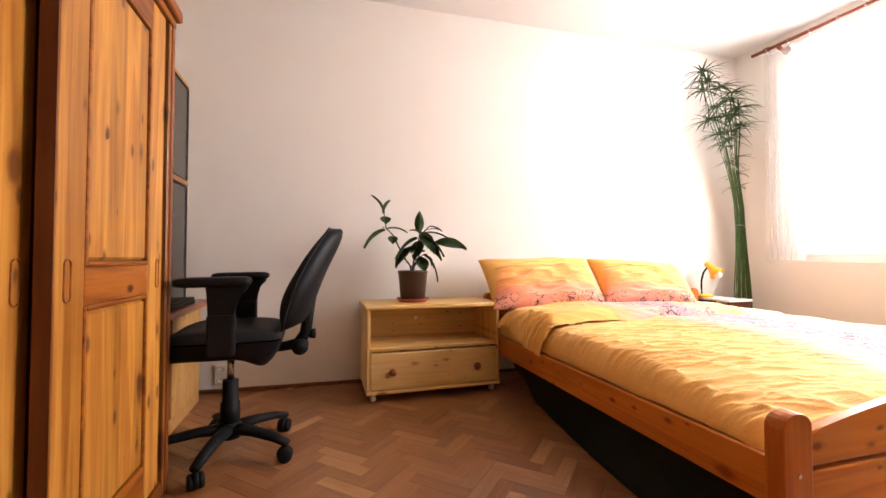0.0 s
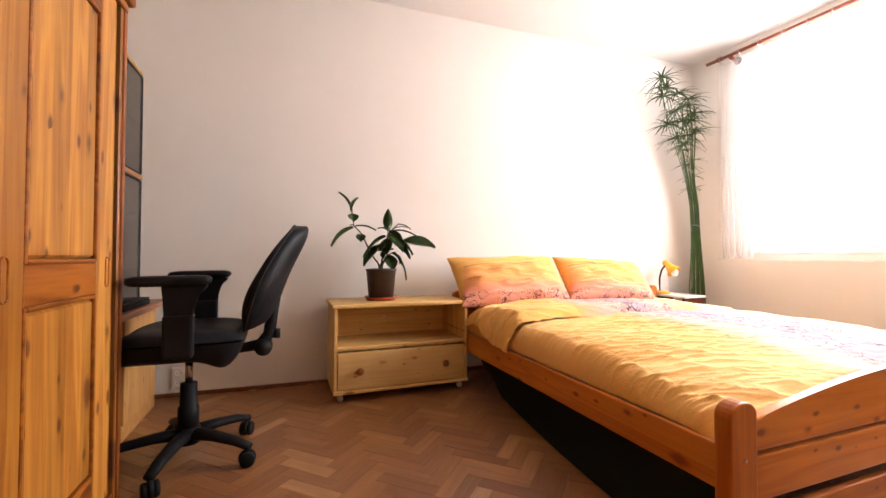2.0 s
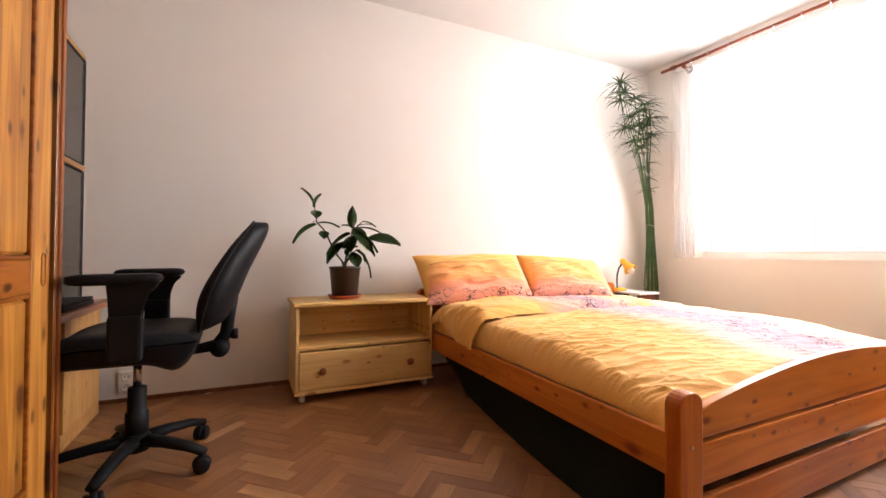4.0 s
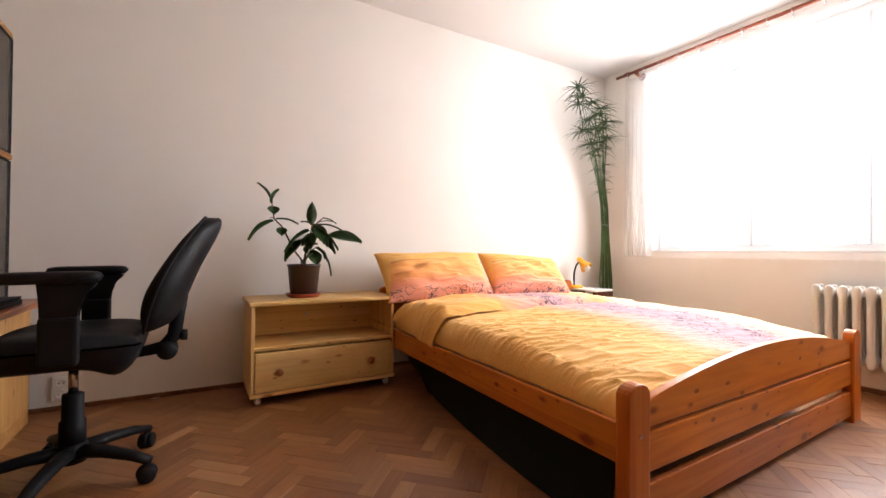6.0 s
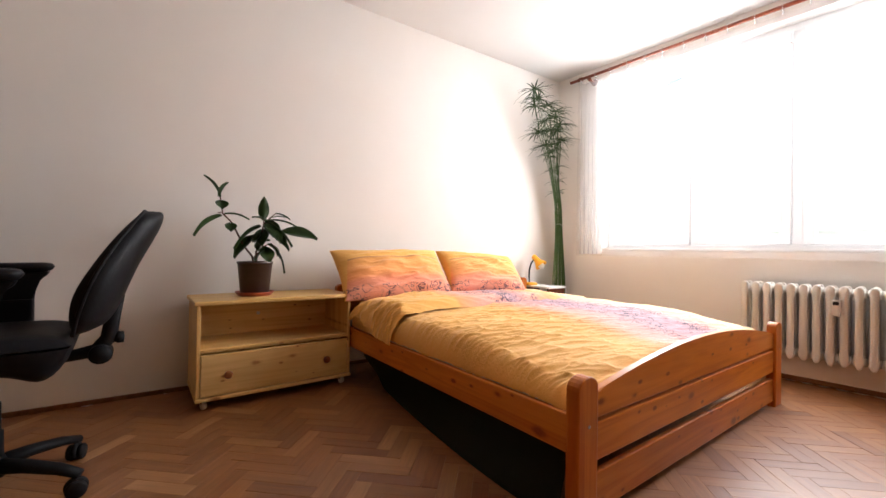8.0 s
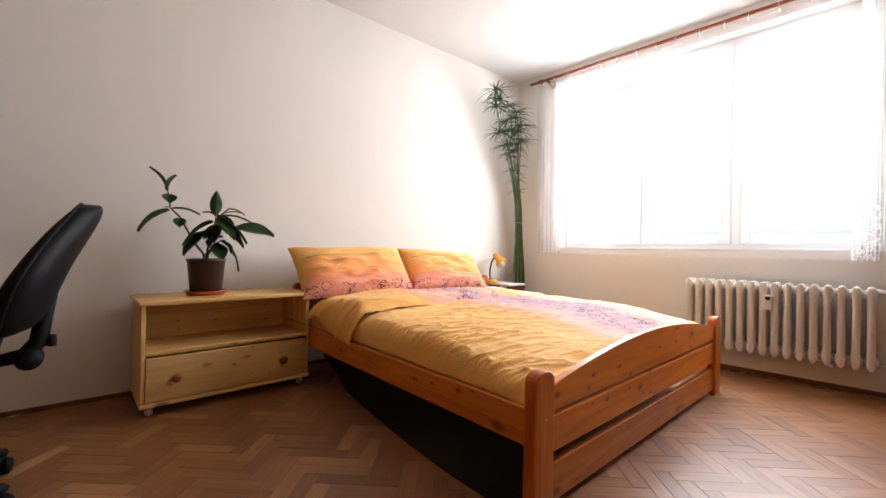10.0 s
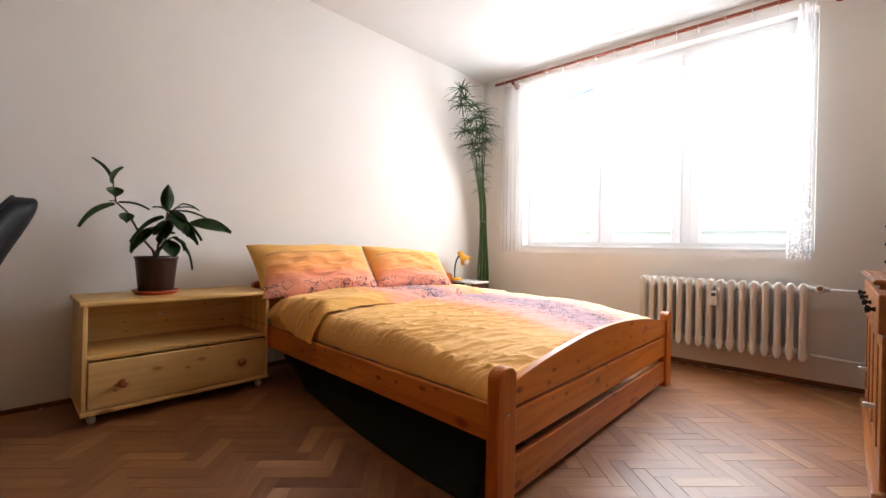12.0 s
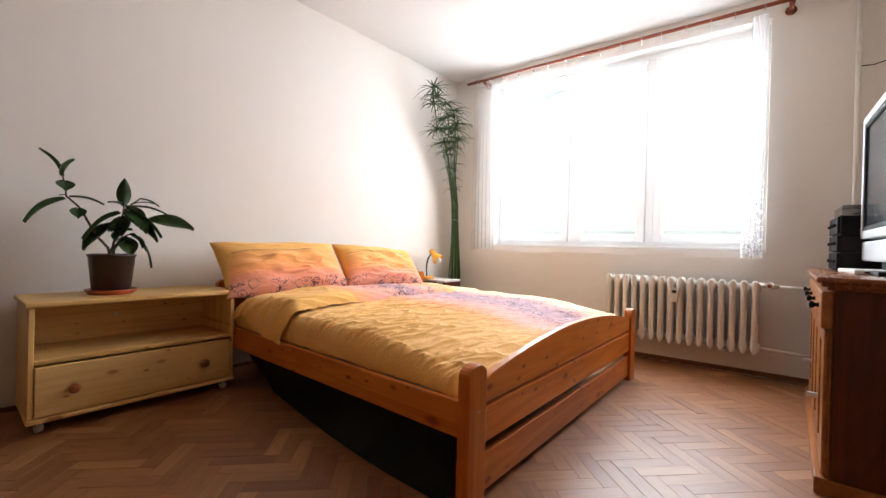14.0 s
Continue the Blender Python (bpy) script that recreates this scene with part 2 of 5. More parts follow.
M_CAB_TOP = wood("cabinet_top_wood", (0.30, 0.10, 0.030), (0.19, 0.058, 0.017), (0.08, 0.025, 0.008), "x", 0.26, 0.5, 0)
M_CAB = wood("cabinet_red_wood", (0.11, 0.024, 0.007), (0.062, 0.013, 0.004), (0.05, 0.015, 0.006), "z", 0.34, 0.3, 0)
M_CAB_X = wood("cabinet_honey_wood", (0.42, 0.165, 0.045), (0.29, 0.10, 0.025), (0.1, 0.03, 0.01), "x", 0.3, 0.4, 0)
M_FABRIC = speckled("black_leatherette", (0.007, 0.007, 0.008), (0.011, 0.011, 0.013), 6, 0.5, 0, 240, 0.25, 0.0008)
M_FABRIC.node_tree.nodes["Principled BSDF"].inputs["Specular IOR Level"].default_value = 0.14
M_PLASTIC = speckled("black_plastic", (0.007, 0.007, 0.008), (0.011, 0.011, 0.012), 8, 0.55, 0, 300, 0.15, 0.0004)
M_PLASTIC.node_tree.nodes["Principled BSDF"].inputs["Specular IOR Level"].default_value = 0.12
M_CHROME = speckled("chrome", (0.62, 0.62, 0.63), (0.7, 0.7, 0.71), 20, 0.2, 1.0, 200, 0.03, 0.0002)
M_WHITE = speckled("white_enamel", (0.74, 0.71, 0.65), (0.80, 0.775, 0.72), 5, 0.38, 0, 120, 0.06, 0.0005)
M_PVC = speckled("white_window_frame", (0.78, 0.78, 0.77), (0.83, 0.83, 0.82), 4, 0.35, 0, 120, 0.03, 0.0004)
M_SOCKET = speckled("socket_plastic", (0.80, 0.78, 0.74), (0.85, 0.83, 0.79), 9, 0.35)
# near-black for the meter display and for shade in gaps and holes
M_DARK = speckled("recess_shade_and_display", (0.012, 0.010, 0.009), (0.02, 0.017, 0.015), 9, 0.6)
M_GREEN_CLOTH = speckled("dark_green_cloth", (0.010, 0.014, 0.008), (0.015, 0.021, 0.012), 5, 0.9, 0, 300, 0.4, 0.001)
M_POT = speckled("brown_plastic_pot", (0.028, 0.012, 0.010), (0.038, 0.017, 0.014), 7, 0.36, 0, 200, 0.08, 0.0004)
M_TERRA = speckled("terracotta_plastic", (0.36, 0.060, 0.025), (0.44, 0.085, 0.035), 7, 0.4, 0, 200, 0.08, 0.0004)
M_SOIL = speckled("soil", (0.025, 0.016, 0.010), (0.05, 0.033, 0.02), 30, 0.95, 0, 120, 0.8, 0.006)
M_STEM = speckled("bark_stem", (0.10, 0.055, 0.035), (0.16, 0.09, 0.055), 25, 0.7, 0, 120, 0.4, 0.001)
M_LAMP = speckled("yellow_lamp_paint", (0.80, 0.36, 0.012), (0.86, 0.41, 0.02), 9, 0.3, 0, 100, 0.03, 0.0003)
M_SILVER = speckled("silver_plastic", (0.62, 0.65, 0.67), (0.70, 0.73, 0.75), 5, 0.32, 0.25, 200, 0.04, 0.0003)
M_SCREEN = speckled("dark_screen", (0.020, 0.022, 0.024), (0.026, 0.028, 0.030), 2, 0.22, 0, 100, 0.01, 0.0002)
M_SCREEN.node_tree.nodes["Principled BSDF"].inputs["Specular IOR Level"].default_value = 0.2
M_TABLE_TOP = speckled("white_table_top", (0.74, 0.73, 0.71), (0.8, 0.79, 0.77), 5, 0.3)
M_BOOK_A = speckled("pale_book", (0.55, 0.58, 0.55), (0.68, 0.70, 0.66), 15, 0.7)
M_BOOK_B = speckled("blue_book", (0.22, 0.32, 0.36), (0.30, 0.40, 0.44), 15, 0.7)
M_TIE = speckled("white_string", (0.6, 0.6, 0.55), (0.7, 0.7, 0.66), 40, 0.8)
M_SHEET = speckled("pale_sheet", (0.72, 0.66, 0.55), (0.78, 0.72, 0.62), 9, 0.9, 0, 220, 0.3, 0.001)


def leaf_material(name, a, b, rough=0.35, vein=26.0):
    m, nt, p = material(name, rough)
    rnd = nt.nodes.new("ShaderNodeNewGeometry").outputs["Random Per Island"]
    v = mapped(nt, (1, 1, 1))
    n = noise_at(nt, v, vein, 3, 0.6)
    base = ramp(nt, n, [(0.3, a), (0.7, b)])
    base = mix(nt, "MULTIPLY", 0.8, base, ramp(nt, rnd, [(0, (0.65, 0.7, 0.6)), (1, (1.25, 1.2, 1.1))]))
    nt.links.new(base, p.inputs["Base Color"])
    p.inputs["Subsurface Weight"].default_value = 0.0
    bump(nt, p, n, 0.2, 0.001)
    return m


M_RUBBER = leaf_material("rubber_leaf", (0.028, 0.066, 0.018), (0.055, 0.115, 0.030), 0.28)
M_PAPYRUS = leaf_material("papyrus_blade", (0.018, 0.048, 0.010), (0.040, 0.085, 0.018), 0.5, 8)
M_STALK = leaf_material("papyrus_stalk", (0.032, 0.085, 0.016), (0.062, 0.140, 0.028), 0.45, 6)

YEL, ORA, PNK, LIL, CRM = (0.83, 0.44, 0.10), (0.86, 0.33, 0.10), (0.80, 0.36, 0.27), (0.42, 0.235, 0.265), (0.86, 0.62, 0.33)
M_DUVET = bedding("duvet_print", "x", [(0.0, YEL), (0.33, YEL), (0.40, ORA), (0.46, PNK), (0.60, LIL), (0.68, LIL), (0.78, PNK), (0.86, CRM), (1.0, CRM)], 0.98, 3.0,
                  [(0.50, (0, 0, 0)), (0.54, (1, 1, 1)), (0.73, (1, 1, 1)), (0.77, (0, 0, 0))])
M_FOLD = bedding("duvet_fold_print", "x", [(0.0, YEL), (0.26, YEL), (0.275, ORA), (0.37, PNK), (0.43, PNK), (0.50, LIL), (0.58, PNK), (0.70, ORA), (0.82, CRM), (1.0, CRM)], 0.98, 3.0,
                 [(0.38, (0, 0, 0)), (0.41, (1, 1, 1)), (0.60, (1, 1, 1)), (0.64, (0, 0, 0))])
M_PILLOW = bedding("pillow_print", "y", [(0.0, PNK), (0.12, (0.82, 0.33, 0.21)), (0.24, (0.82, 0.30, 0.17)), (0.34, ORA), (0.66, (0.86, 0.41, 0.11)), (0.685, (0.50, 0.20, 0.08)), (0.70, YEL), (1.0, YEL)], -0.2, 0.2,
                   [(0.0, (1, 1, 1)), (0.15, (1, 1, 1)), (0.20, (0, 0, 0))], (-0.37, -0.22, YEL))


def glass(name, tint=(1, 1, 1), rough=0.0):
    m, nt, p = material(name, rough, 0, tint)
    p.inputs["Transmission Weight"].default_value = 1.0
    p.inputs["IOR"].default_value = 1.45
    return m


M_GLASS = glass("window_glass", (0.96, 0.98, 0.97))
M_LENS = glass("lamp_glass", (0.9, 0.9, 0.92), 0.25)
M_LID = glass("smoked_lid", (0.35, 0.34, 0.36), 0.05)


def smoked_pane():
    # smoked glass; the grey-brown base colour also paints in the wall's reflection
    m, nt, p = material("smoked_glass_with_reflection", 0.12, 0, (0.20, 0.17, 0.145))
    tr = nt.nodes.new("ShaderNodeBsdfTransparent")
    tr.inputs[0].default_value = (0.55, 0.54, 0.52, 1)
    mx = nt.nodes.new("ShaderNodeMixShader")
    mx.inputs[0].default_value = 0.42
    nt.links.new(tr.outputs[0], mx.inputs[1])
    nt.links.new(p.outputs[0], mx.inputs[2])
    nt.links.new(mx.outputs[0], nt.nodes["Material Output"].inputs[0])
    return m


M_SMOKED = smoked_pane()


def sheer(name, lace, gather=0.0):
    """Thin voile: part of the light goes straight through, the rest is scattered by the threads."""
    m, nt, p = material(name, 0.9, 0, (0.86, 0.86, 0.86))
    tr = nt.nodes.new("ShaderNodeBsdfTransparent")
    tl = nt.nodes.new("ShaderNodeBsdfTranslucent")
    tl.inputs[0].default_value = (0.86, 0.86, 0.86, 1)
    df = nt.nodes.new("ShaderNodeBsdfDiffuse")
    df.inputs[0].default_value = (0.84, 0.84, 0.84, 1)
    a = nt.nodes.new("ShaderNodeMixShader")
    a.inputs[0].default_value = 0.38 + 0.35 * lace
    nt.links.new(tl.outputs[0], a.inputs[1])
    nt.links.new(df.outputs[0], a.inputs[2])
    b = nt.nodes.new("ShaderNodeMixShader")
    nt.links.new(tr.outputs[0], b.inputs[1])
    nt.links.new(a.outputs[0], b.inputs[2])
    tc = nt.nodes.new("ShaderNodeTexCoord").outputs["Object"]
    sep = nt.nodes.new("ShaderNodeSeparateXYZ")
    nt.links.new(tc, sep.inputs[0])
    weave = noise_at(nt, mapped(nt, (1, 1, 1)), 12, 3, 0.6)
    dens = math_node(nt, "MULTIPLY_ADD", weave, 0.06, 0.095 + 0.24 * lace + gather)
    # lace border along the hem
    n1 = noise_at(nt, tc, 20.0, 1, 0.4, 1.4)
    ring = ramp(nt, math_node(nt, "ABSOLUTE", math_node(nt, "SUBTRACT", n1, 0.5)), [(0.03, (1, 1, 1)), (0.075, (0, 0, 0))])
    hem = nt.nodes.new("ShaderNodeMapRange")
    hem.inputs["From Min"].default_value, hem.inputs["From Max"].default_value = 1.40, 1.15
    nt.links.new(sep.outputs[2], hem.inputs["Value"])
    lace_mask = math_node(nt, "MULTIPLY", hem.outputs[0], ring)
    nt.links.new(math_node(nt, "MULTIPLY_ADD", lace_mask, 0.45 * lace, dens), b.inputs[0])
    nt.links.new(b.outputs[0], nt.nodes["Material Output"].inputs[0])
    return m


M_SHEER = sheer("sheer_curtain", 0.0)
M_LACE = sheer("lace_curtain", 1.0)
M_GATHER = sheer("gathered_voile", 0.0, 0.10)


# ---- building helpers ----
def part(name, bm, mat, parent=None, label="", at=None, smooth=False):
    """Link a bmesh as one mesh object, under a thing or a part."""
    me = bpy.data.meshes.new(name)
    bmesh.ops.recalc_face_normals(bm, faces=bm.faces)
    for f in bm.faces:
        f.smooth = smooth
    bm.to_mesh(me)
    bm.free()
    me.materials.append(mat)
    ob = new(name, me)
    if parent is not None:
        ob.parent = parent
    if at is not None:
        ob.matrix_basis = at
    if label:
        tagged(ob, label)
    return ob


def thing(name, label, category, m=None, group=""):
    ob = new(name)
    ob.empty_display_size = 0.1
    ob.matrix_basis = m if m is not None else Matrix()
    return tagged(ob, label, category, group)


def box(x0, x1, y0, y1, z0, z1, bevel=0.0, seg=2, bm=None):
    b = bmesh.new()
    bmesh.ops.create_cube(b, size=1)
    for v in b.verts:
        v.co = ((x0 + x1) / 2 + v.co.x * (x1 - x0), (y0 + y1) / 2 + v.co.y * (y1 - y0), (z0 + z1) / 2 + v.co.z * (z1 - z0))
    if bevel:
        bmesh.ops.bevel(b, geom=b.edges[:], offset=bevel, segments=seg, affect="EDGES", profile=0.6)
    return join(bm, b)


def join(bm, other):
    if bm is None:
        return other
    me = bpy.data.meshes.new("tmp")
    other.to_mesh(me)
    other.free()
    bm.from_mesh(me)
    bpy.data.meshes.remove(me)
    return bm


def turned(bm, m):
    bmesh.ops.transform(bm, matrix=m, verts=bm.verts)
    return bm


def lathe(profile, n=24, bm=None):
    """Turn (radius, z) pairs about z; radius 0 closes an end."""
    b = bmesh.new()
    rings = []
    for r, z in profile:
        if r < 1e-6:
            rings.append([b.verts.new((0, 0, z))])
        else:
            rings.append([b.verts.new((r * math.cos(2 * math.pi * i / n), r * math.sin(2 * math.pi * i / n), z)) for i in range(n)])
    for a, c in zip(rings, rings[1:]):
        for i in range(n):
            j = (i + 1) % n
            q = [a[i % len(a)], a[j % len(a)], c[j % len(c)], c[i % len(c)]]
            q = [v for k, v in enumerate(q) if v not in q[:k]]
            if len(q) > 2:
                b.faces.new(q)
    return join(bm, b)


def tube(points, radii, n=8, bm=None, flat=1.0):
    """A round bar along points, with capped ends."""
    b = bmesh.new()
    pts = [Vector(p) for p in points]
    if isinstance(radii, (int, float)):
        radii = [radii] * len(pts)
    rings = []
    up = Vector((0, 0, 1))
    for i, p in enumerate(pts):
        d = (pts[min(i + 1, len(pts) - 1)] - pts[max(i - 1, 0)]).normalized()
        side = d.cross(up)
        if side.length < 0.05:
            side = d.cross(Vector((0, 1, 0)))
        side.normalize()
        top = side.cross(d).normalized()
        rings.append([b.verts.new(p + radii[i] * (math.cos(2 * math.pi * k / n) * side + flat * math.sin(2 * math.pi * k / n) * top)) for k in range(n)])
    for a, c in zip(rings, rings[1:]):
        for k in range(n):
            b.faces.new((a[k], a[(k + 1) % n], c[(k + 1) % n], c[k]))
    b.faces.new(rings[0][::-1])
    b.faces.new(rings[-1])
    return join(bm, b)


def prism(outline, z0, z1, bevel=0.0, bm=None):
    """A slab with the given outline in x, y."""
    b = bmesh.new()
    low = [b.verts.new((x, y, z0)) for x, y in outline]
    top = [b.verts.new((x, y, z1)) for x, y in outline]
    b.faces.new(low[::-1])
    b.faces.new(top)
    n = len(outline)
    for i in range(n):
        b.faces.new((low[i], low[(i + 1) % n], top[(i + 1) % n], top[i]))
    if bevel:
        es = [e for e in b.edges if abs(e.verts[0].co.z - e.verts[1].co.z) < 1e-6]
        bmesh.ops.bevel(b, geom=es, offset=bevel, segments=2, affect="EDGES", profile=0.6)
    return join(bm, b)


def grid(nu, nv, f):
    b = bmesh.new()
    vs = [[b.verts.new(f(i / nu, j / nv)) for j in range(nv + 1)] for i in range(nu + 1)]
    for i in range(nu):
        for j in range(nv):
            b.faces.new((vs[i][j], vs[i + 1][j], vs[i + 1][j + 1], vs[i][j + 1]))
    return b


def smoothstep(a, b, x):
    t = min(1, max(0, (x - a) / (b - a)))
    return t * t * (3 - 2 * t)


def structure(name, bm, mat, label, m=None, category=""):
    ob = part(name, bm, mat, None, "", m)
    return tagged(ob, label, category or name.split("_")[0], "", "structure")


# ---- the shell of the room ----
structure("wall_north", box(-1.35, 3.72, 0, 0.2, -0.05, CEIL + 0.1), M_WALL, "cream-white painted plaster wall behind the bed", BACK)
b = box(0, 0.32, -1.0, WIN_Y0, -0.05, CEIL + 0.1)
box(0, 0.32, WIN_Y1, 2.74, -0.05, CEIL + 0.1, bm=b)
box(0, 0.32, WIN_Y0, WIN_Y1, -0.05, WIN_Z0, bm=b)
box(0, 0.32, WIN_Y0, WIN_Y1, WIN_Z1, CEIL + 0.1, bm=b)
structure("wall_east", b, M_WALL, "white painted plaster wall with a wide window opening", EAST)
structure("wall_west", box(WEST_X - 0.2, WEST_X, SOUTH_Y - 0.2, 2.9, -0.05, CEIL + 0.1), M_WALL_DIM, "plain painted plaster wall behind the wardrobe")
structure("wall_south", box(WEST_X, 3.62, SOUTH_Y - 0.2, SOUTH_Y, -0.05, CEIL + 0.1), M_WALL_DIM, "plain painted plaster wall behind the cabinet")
structure("ceiling", box(WEST_X - 0.2, 3.95, SOUTH_Y - 0.2, 3.05, CEIL, CEIL + 0.15), M_CEIL, "flat white painted ceiling")
floor = structure("floor", box(WEST_X - 0.1, 3.7, SOUTH_Y - 0.1, 2.95, -0.12, -0.010), M_SUB, "brown oak parquet floor laid in herringbone, worn varnish")

b = box(-1.08, 3.48, -0.014, -0.001, 0.0, 0.024, 0.003)
structure("baseboard_north", b, M_BASE, "low brown wooden skirting strip along the wall", BACK @ pose(0, 0, 0), "baseboard")
b = box(-0.014, -0.001, -0.72, 2.66, 0.0, 0.032, 0.003)
structure("baseboard_east", b, M_BASE, "low brown wooden skirting strip under the radiator", EAST, "baseboard")

# ---- window ----
window = tagged(new("window_1"), "white three-part window flooded with daylight behind a sheer curtain", "window", "", "structure")
window.matrix_basis = EAST
FX0, FX1 = 0.12, 0.19


def frame_ring(x0, x1, y0, y1, z0, z1, w):
    b = box(x0, x1, y0, y0 + w, z0, z1, 0.004, 1)
    box(x0, x1, y1 - w, y1, z0, z1, 0.004, 1, b)
    box(x0, x1, y0 + w, y1 - w, z0, z0 + w, 0.004, 1, b)
    box(x0, x1, y0 + w, y1 - w, z1 - w, z1, 0.004, 1, b)
    return b


part("window_frame", frame_ring(FX0, FX1, WIN_Y0, WIN_Y1, WIN_Z0, WIN_Z1, 0.05), M_PVC, window)
part("window_sill", box(-0.012, FX0, WIN_Y0 + 0.002, WIN_Y1 - 0.002, WIN_Z0 + 0.001, WIN_Z0 + 0.022, 0.006), M_PVC, window)
cuts = [WIN_Y0 + 0.05, 0.760, 1.410, WIN_Y1 - 0.05]
for y in cuts[1:3]:
    part("mullion", box(FX0, FX1, y - 0.03, y + 0.03, WIN_Z0 + 0.05, WIN_Z1 - 0.05, 0.004, 1), M_PVC, window)
for y0, y1 in zip(cuts, cuts[1:]):
    a0 = y0 + (0.032 if y0 != cuts[0] else 0.002)
    a1 = y1 - (0.032 if y1 != cuts[3] else 0.002)
    sash = part("sash", frame_ring(FX0 - 0.02, FX1 - 0.01, a0, a1, WIN_Z0 + 0.052, WIN_Z1 - 0.052, 0.065), M_PVC, window)
    pane = part("pane", box(0.145, 0.151, a0 + 0.06, a1 - 0.06, WIN_Z0 + 0.11, WIN_Z1 - 0.11), M_GLASS, sash)
    pane.visible_shadow = False
    part("hinge", box(FX0 - 0.035, FX0 - 0.018, a0 - 0.004, a0 + 0.012, WIN_Z1 - 0.14, WIN_Z1 - 0.06, 0.003, 1), M_CHROME, sash)
part("latch", box(-0.004, 0.02, 0.018, 0.040, WIN_Z1 - 0.085, WIN_Z1 - 0.025, 0.004, 1), M_CHROME, window, "small grey metal latch")

# ---- curtain and rod ----
ROD_X, ROD_Z = -0.10, 2.537
rod = thing("curtain_rod", "reddish-brown wooden curtain rod on two brackets above the window", "curtain rod", EAST)
part("pole", tube([(ROD_X, -0.60, ROD_Z), (ROD_X, 2.46, ROD_Z)], 0.014, 14), M_ROD, rod, smooth=True)
part("finial", turned(lathe([(0, -0.03), (0.018, -0.028), (0.022, -0.01), (0.016, 0.0), (0.02, 0.008), (0, 0.01)], 16), pose(ROD_X, 2.34, ROD_Z, 90, 0, 0)), M_ROD, rod, smooth=True)
for y in (2.26, -0.10):
    bk = tube([(-0.002, y, ROD_Z - 0.03), (ROD_X * 0.5, y, ROD_Z - 0.035), (ROD_X, y, ROD_Z - 0.018)], [0.022, 0.012, 0.016], 12)
    turned_ring = lathe([(0.0, -0.012), (0.032, -0.012), (0.032, 0.0), (0.0, 0.0)], 18)
    join(bk, turned(turned_ring, pose(-0.001, y, ROD_Z - 0.03, 0, -90, 0)))
    part("bracket", bk, M_ROD, rod, smooth=True)

CUR_Y0, CUR_Y1, CUR_TOP, CUR_LOW = 0.02, 2.36, 2.500, 0.83
curtain = thing("sheer_curtain", "white sheer voile curtain with a lace hem hanging before the window", "curtain", EAST)


def drape(u, v):
    y = CUR_Y0 + (CUR_Y1 - CUR_Y0) * u
    z = CUR_TOP + (CUR_LOW - CUR_TOP) * v
    edge = max(smoothstep(0.14, 0.0, u), smoothstep(0.88, 1.0, u))
    amp = (0.010 + 0.020 * edge) * (0.5 + 0.5 * v)
    ph = 2 * math.pi * (y * 7.5 + 0.5 * noise.noise(Vector((y * 2.2, 0, z * 0.12))))
    x = ROD_X + amp * math.sin(ph) + 0.010 * noise.noise(Vector((y * 2.2, 3, z * 0.8)))
    sag = 0.018 * abs(math.sin(math.pi * u * 15)) * (1 - v) ** 6
    hem = 0.012 * abs(math.sin(math.pi * y * 13)) * v ** 8
    return (x, y + 0.006 * math.cos(ph) * (0.3 + v), z - sag - hem)


part("voile", grid(260, 40, drape), M_SHEER, curtain, smooth=True)
part("gathered_edge", grid(60, 40, lambda u, v: (ROD_X + 0.02 + (0.010 + 0.014 * v) * math.sin(2 * math.pi * (u * 4.0 + 0.2 * v)), 0.015 + 0.125 * u * (0.72 + 0.28 * v), CUR_TOP - 0.01 + (CUR_LOW - CUR_TOP + 0.01 - 0.012 * abs(math.sin(9 * u))) * v)), M_LACE, curtain, "denser gathered edge with a lace hem", smooth=True)
part("gathered_edge", grid(90, 40, lambda u, v: (ROD_X + 0.016 + (0.012 + 0.016 * v) * math.sin(2 * math.pi * (u * 5.5 + 0.25 * v + 0.15 * math.sin(4 * v))), CUR_Y1 - 0.245 * u * (0.9 + 0.1 * v), CUR_TOP - 0.008 + (CUR_LOW - CUR_TOP + 0.02 - 0.010 * abs(math.sin(11 * u))) * v)), M_GATHER, curtain, "denser gathered edge of the voile", smooth=True)
for i in range(16):
    y = CUR_Y0 + 0.02 + (CUR_Y1 - CUR_Y0 - 0.04) * i / 15 + (0.012 if i % 3 == 1 else 0)
    ring = tube([(ROD_X + 0.021 * math.cos(a), y, ROD_Z - 0.004 + 0.021 * math.sin(a)) for a in [2 * math.pi * k / 14 for k in range(15)]], 0.0028, 5)
    box(ROD_X - 0.003, ROD_X + 0.003, y - 0.005, y + 0.005, ROD_Z - 0.052, ROD_Z - 0.024, 0.001, 1, ring)
    part("ring_clip", ring, M_CHROME, curtain)

# ---- radiator ----
rad = thing("radiator", "cream-white cast-iron radiator with sixteen sections under the window", "radiator", EAST)
RZ0, RZ1, RY0, PITCH = 0.168, 0.665, 0.050, 0.0627


def fin(x0, x1):
    """One cast column: a flat bar with pointed ends and shoulders."""
    half = [(0.0, RZ0), (0.012, RZ0 + 0.008), (0.021, RZ0 + 0.030), (0.021, RZ0 + 0.070), (0.0175, RZ0 + 0.10), (0.0175, RZ1 - 0.09), (0.021, RZ1 - 0.060), (0.022, RZ1 - 0.022), (0.014, RZ1 - 0.006), (0.0, RZ1)]
    out = half + [(-y, z) for y, z in half[-2:0:-1]]
    return turned(prism(out, x0, x1, 0.009), Matrix(((0, 0, 1, 0), (1, 0, 0, 0), (0, 1, 0, 0), (0, 0, 0, 1))))


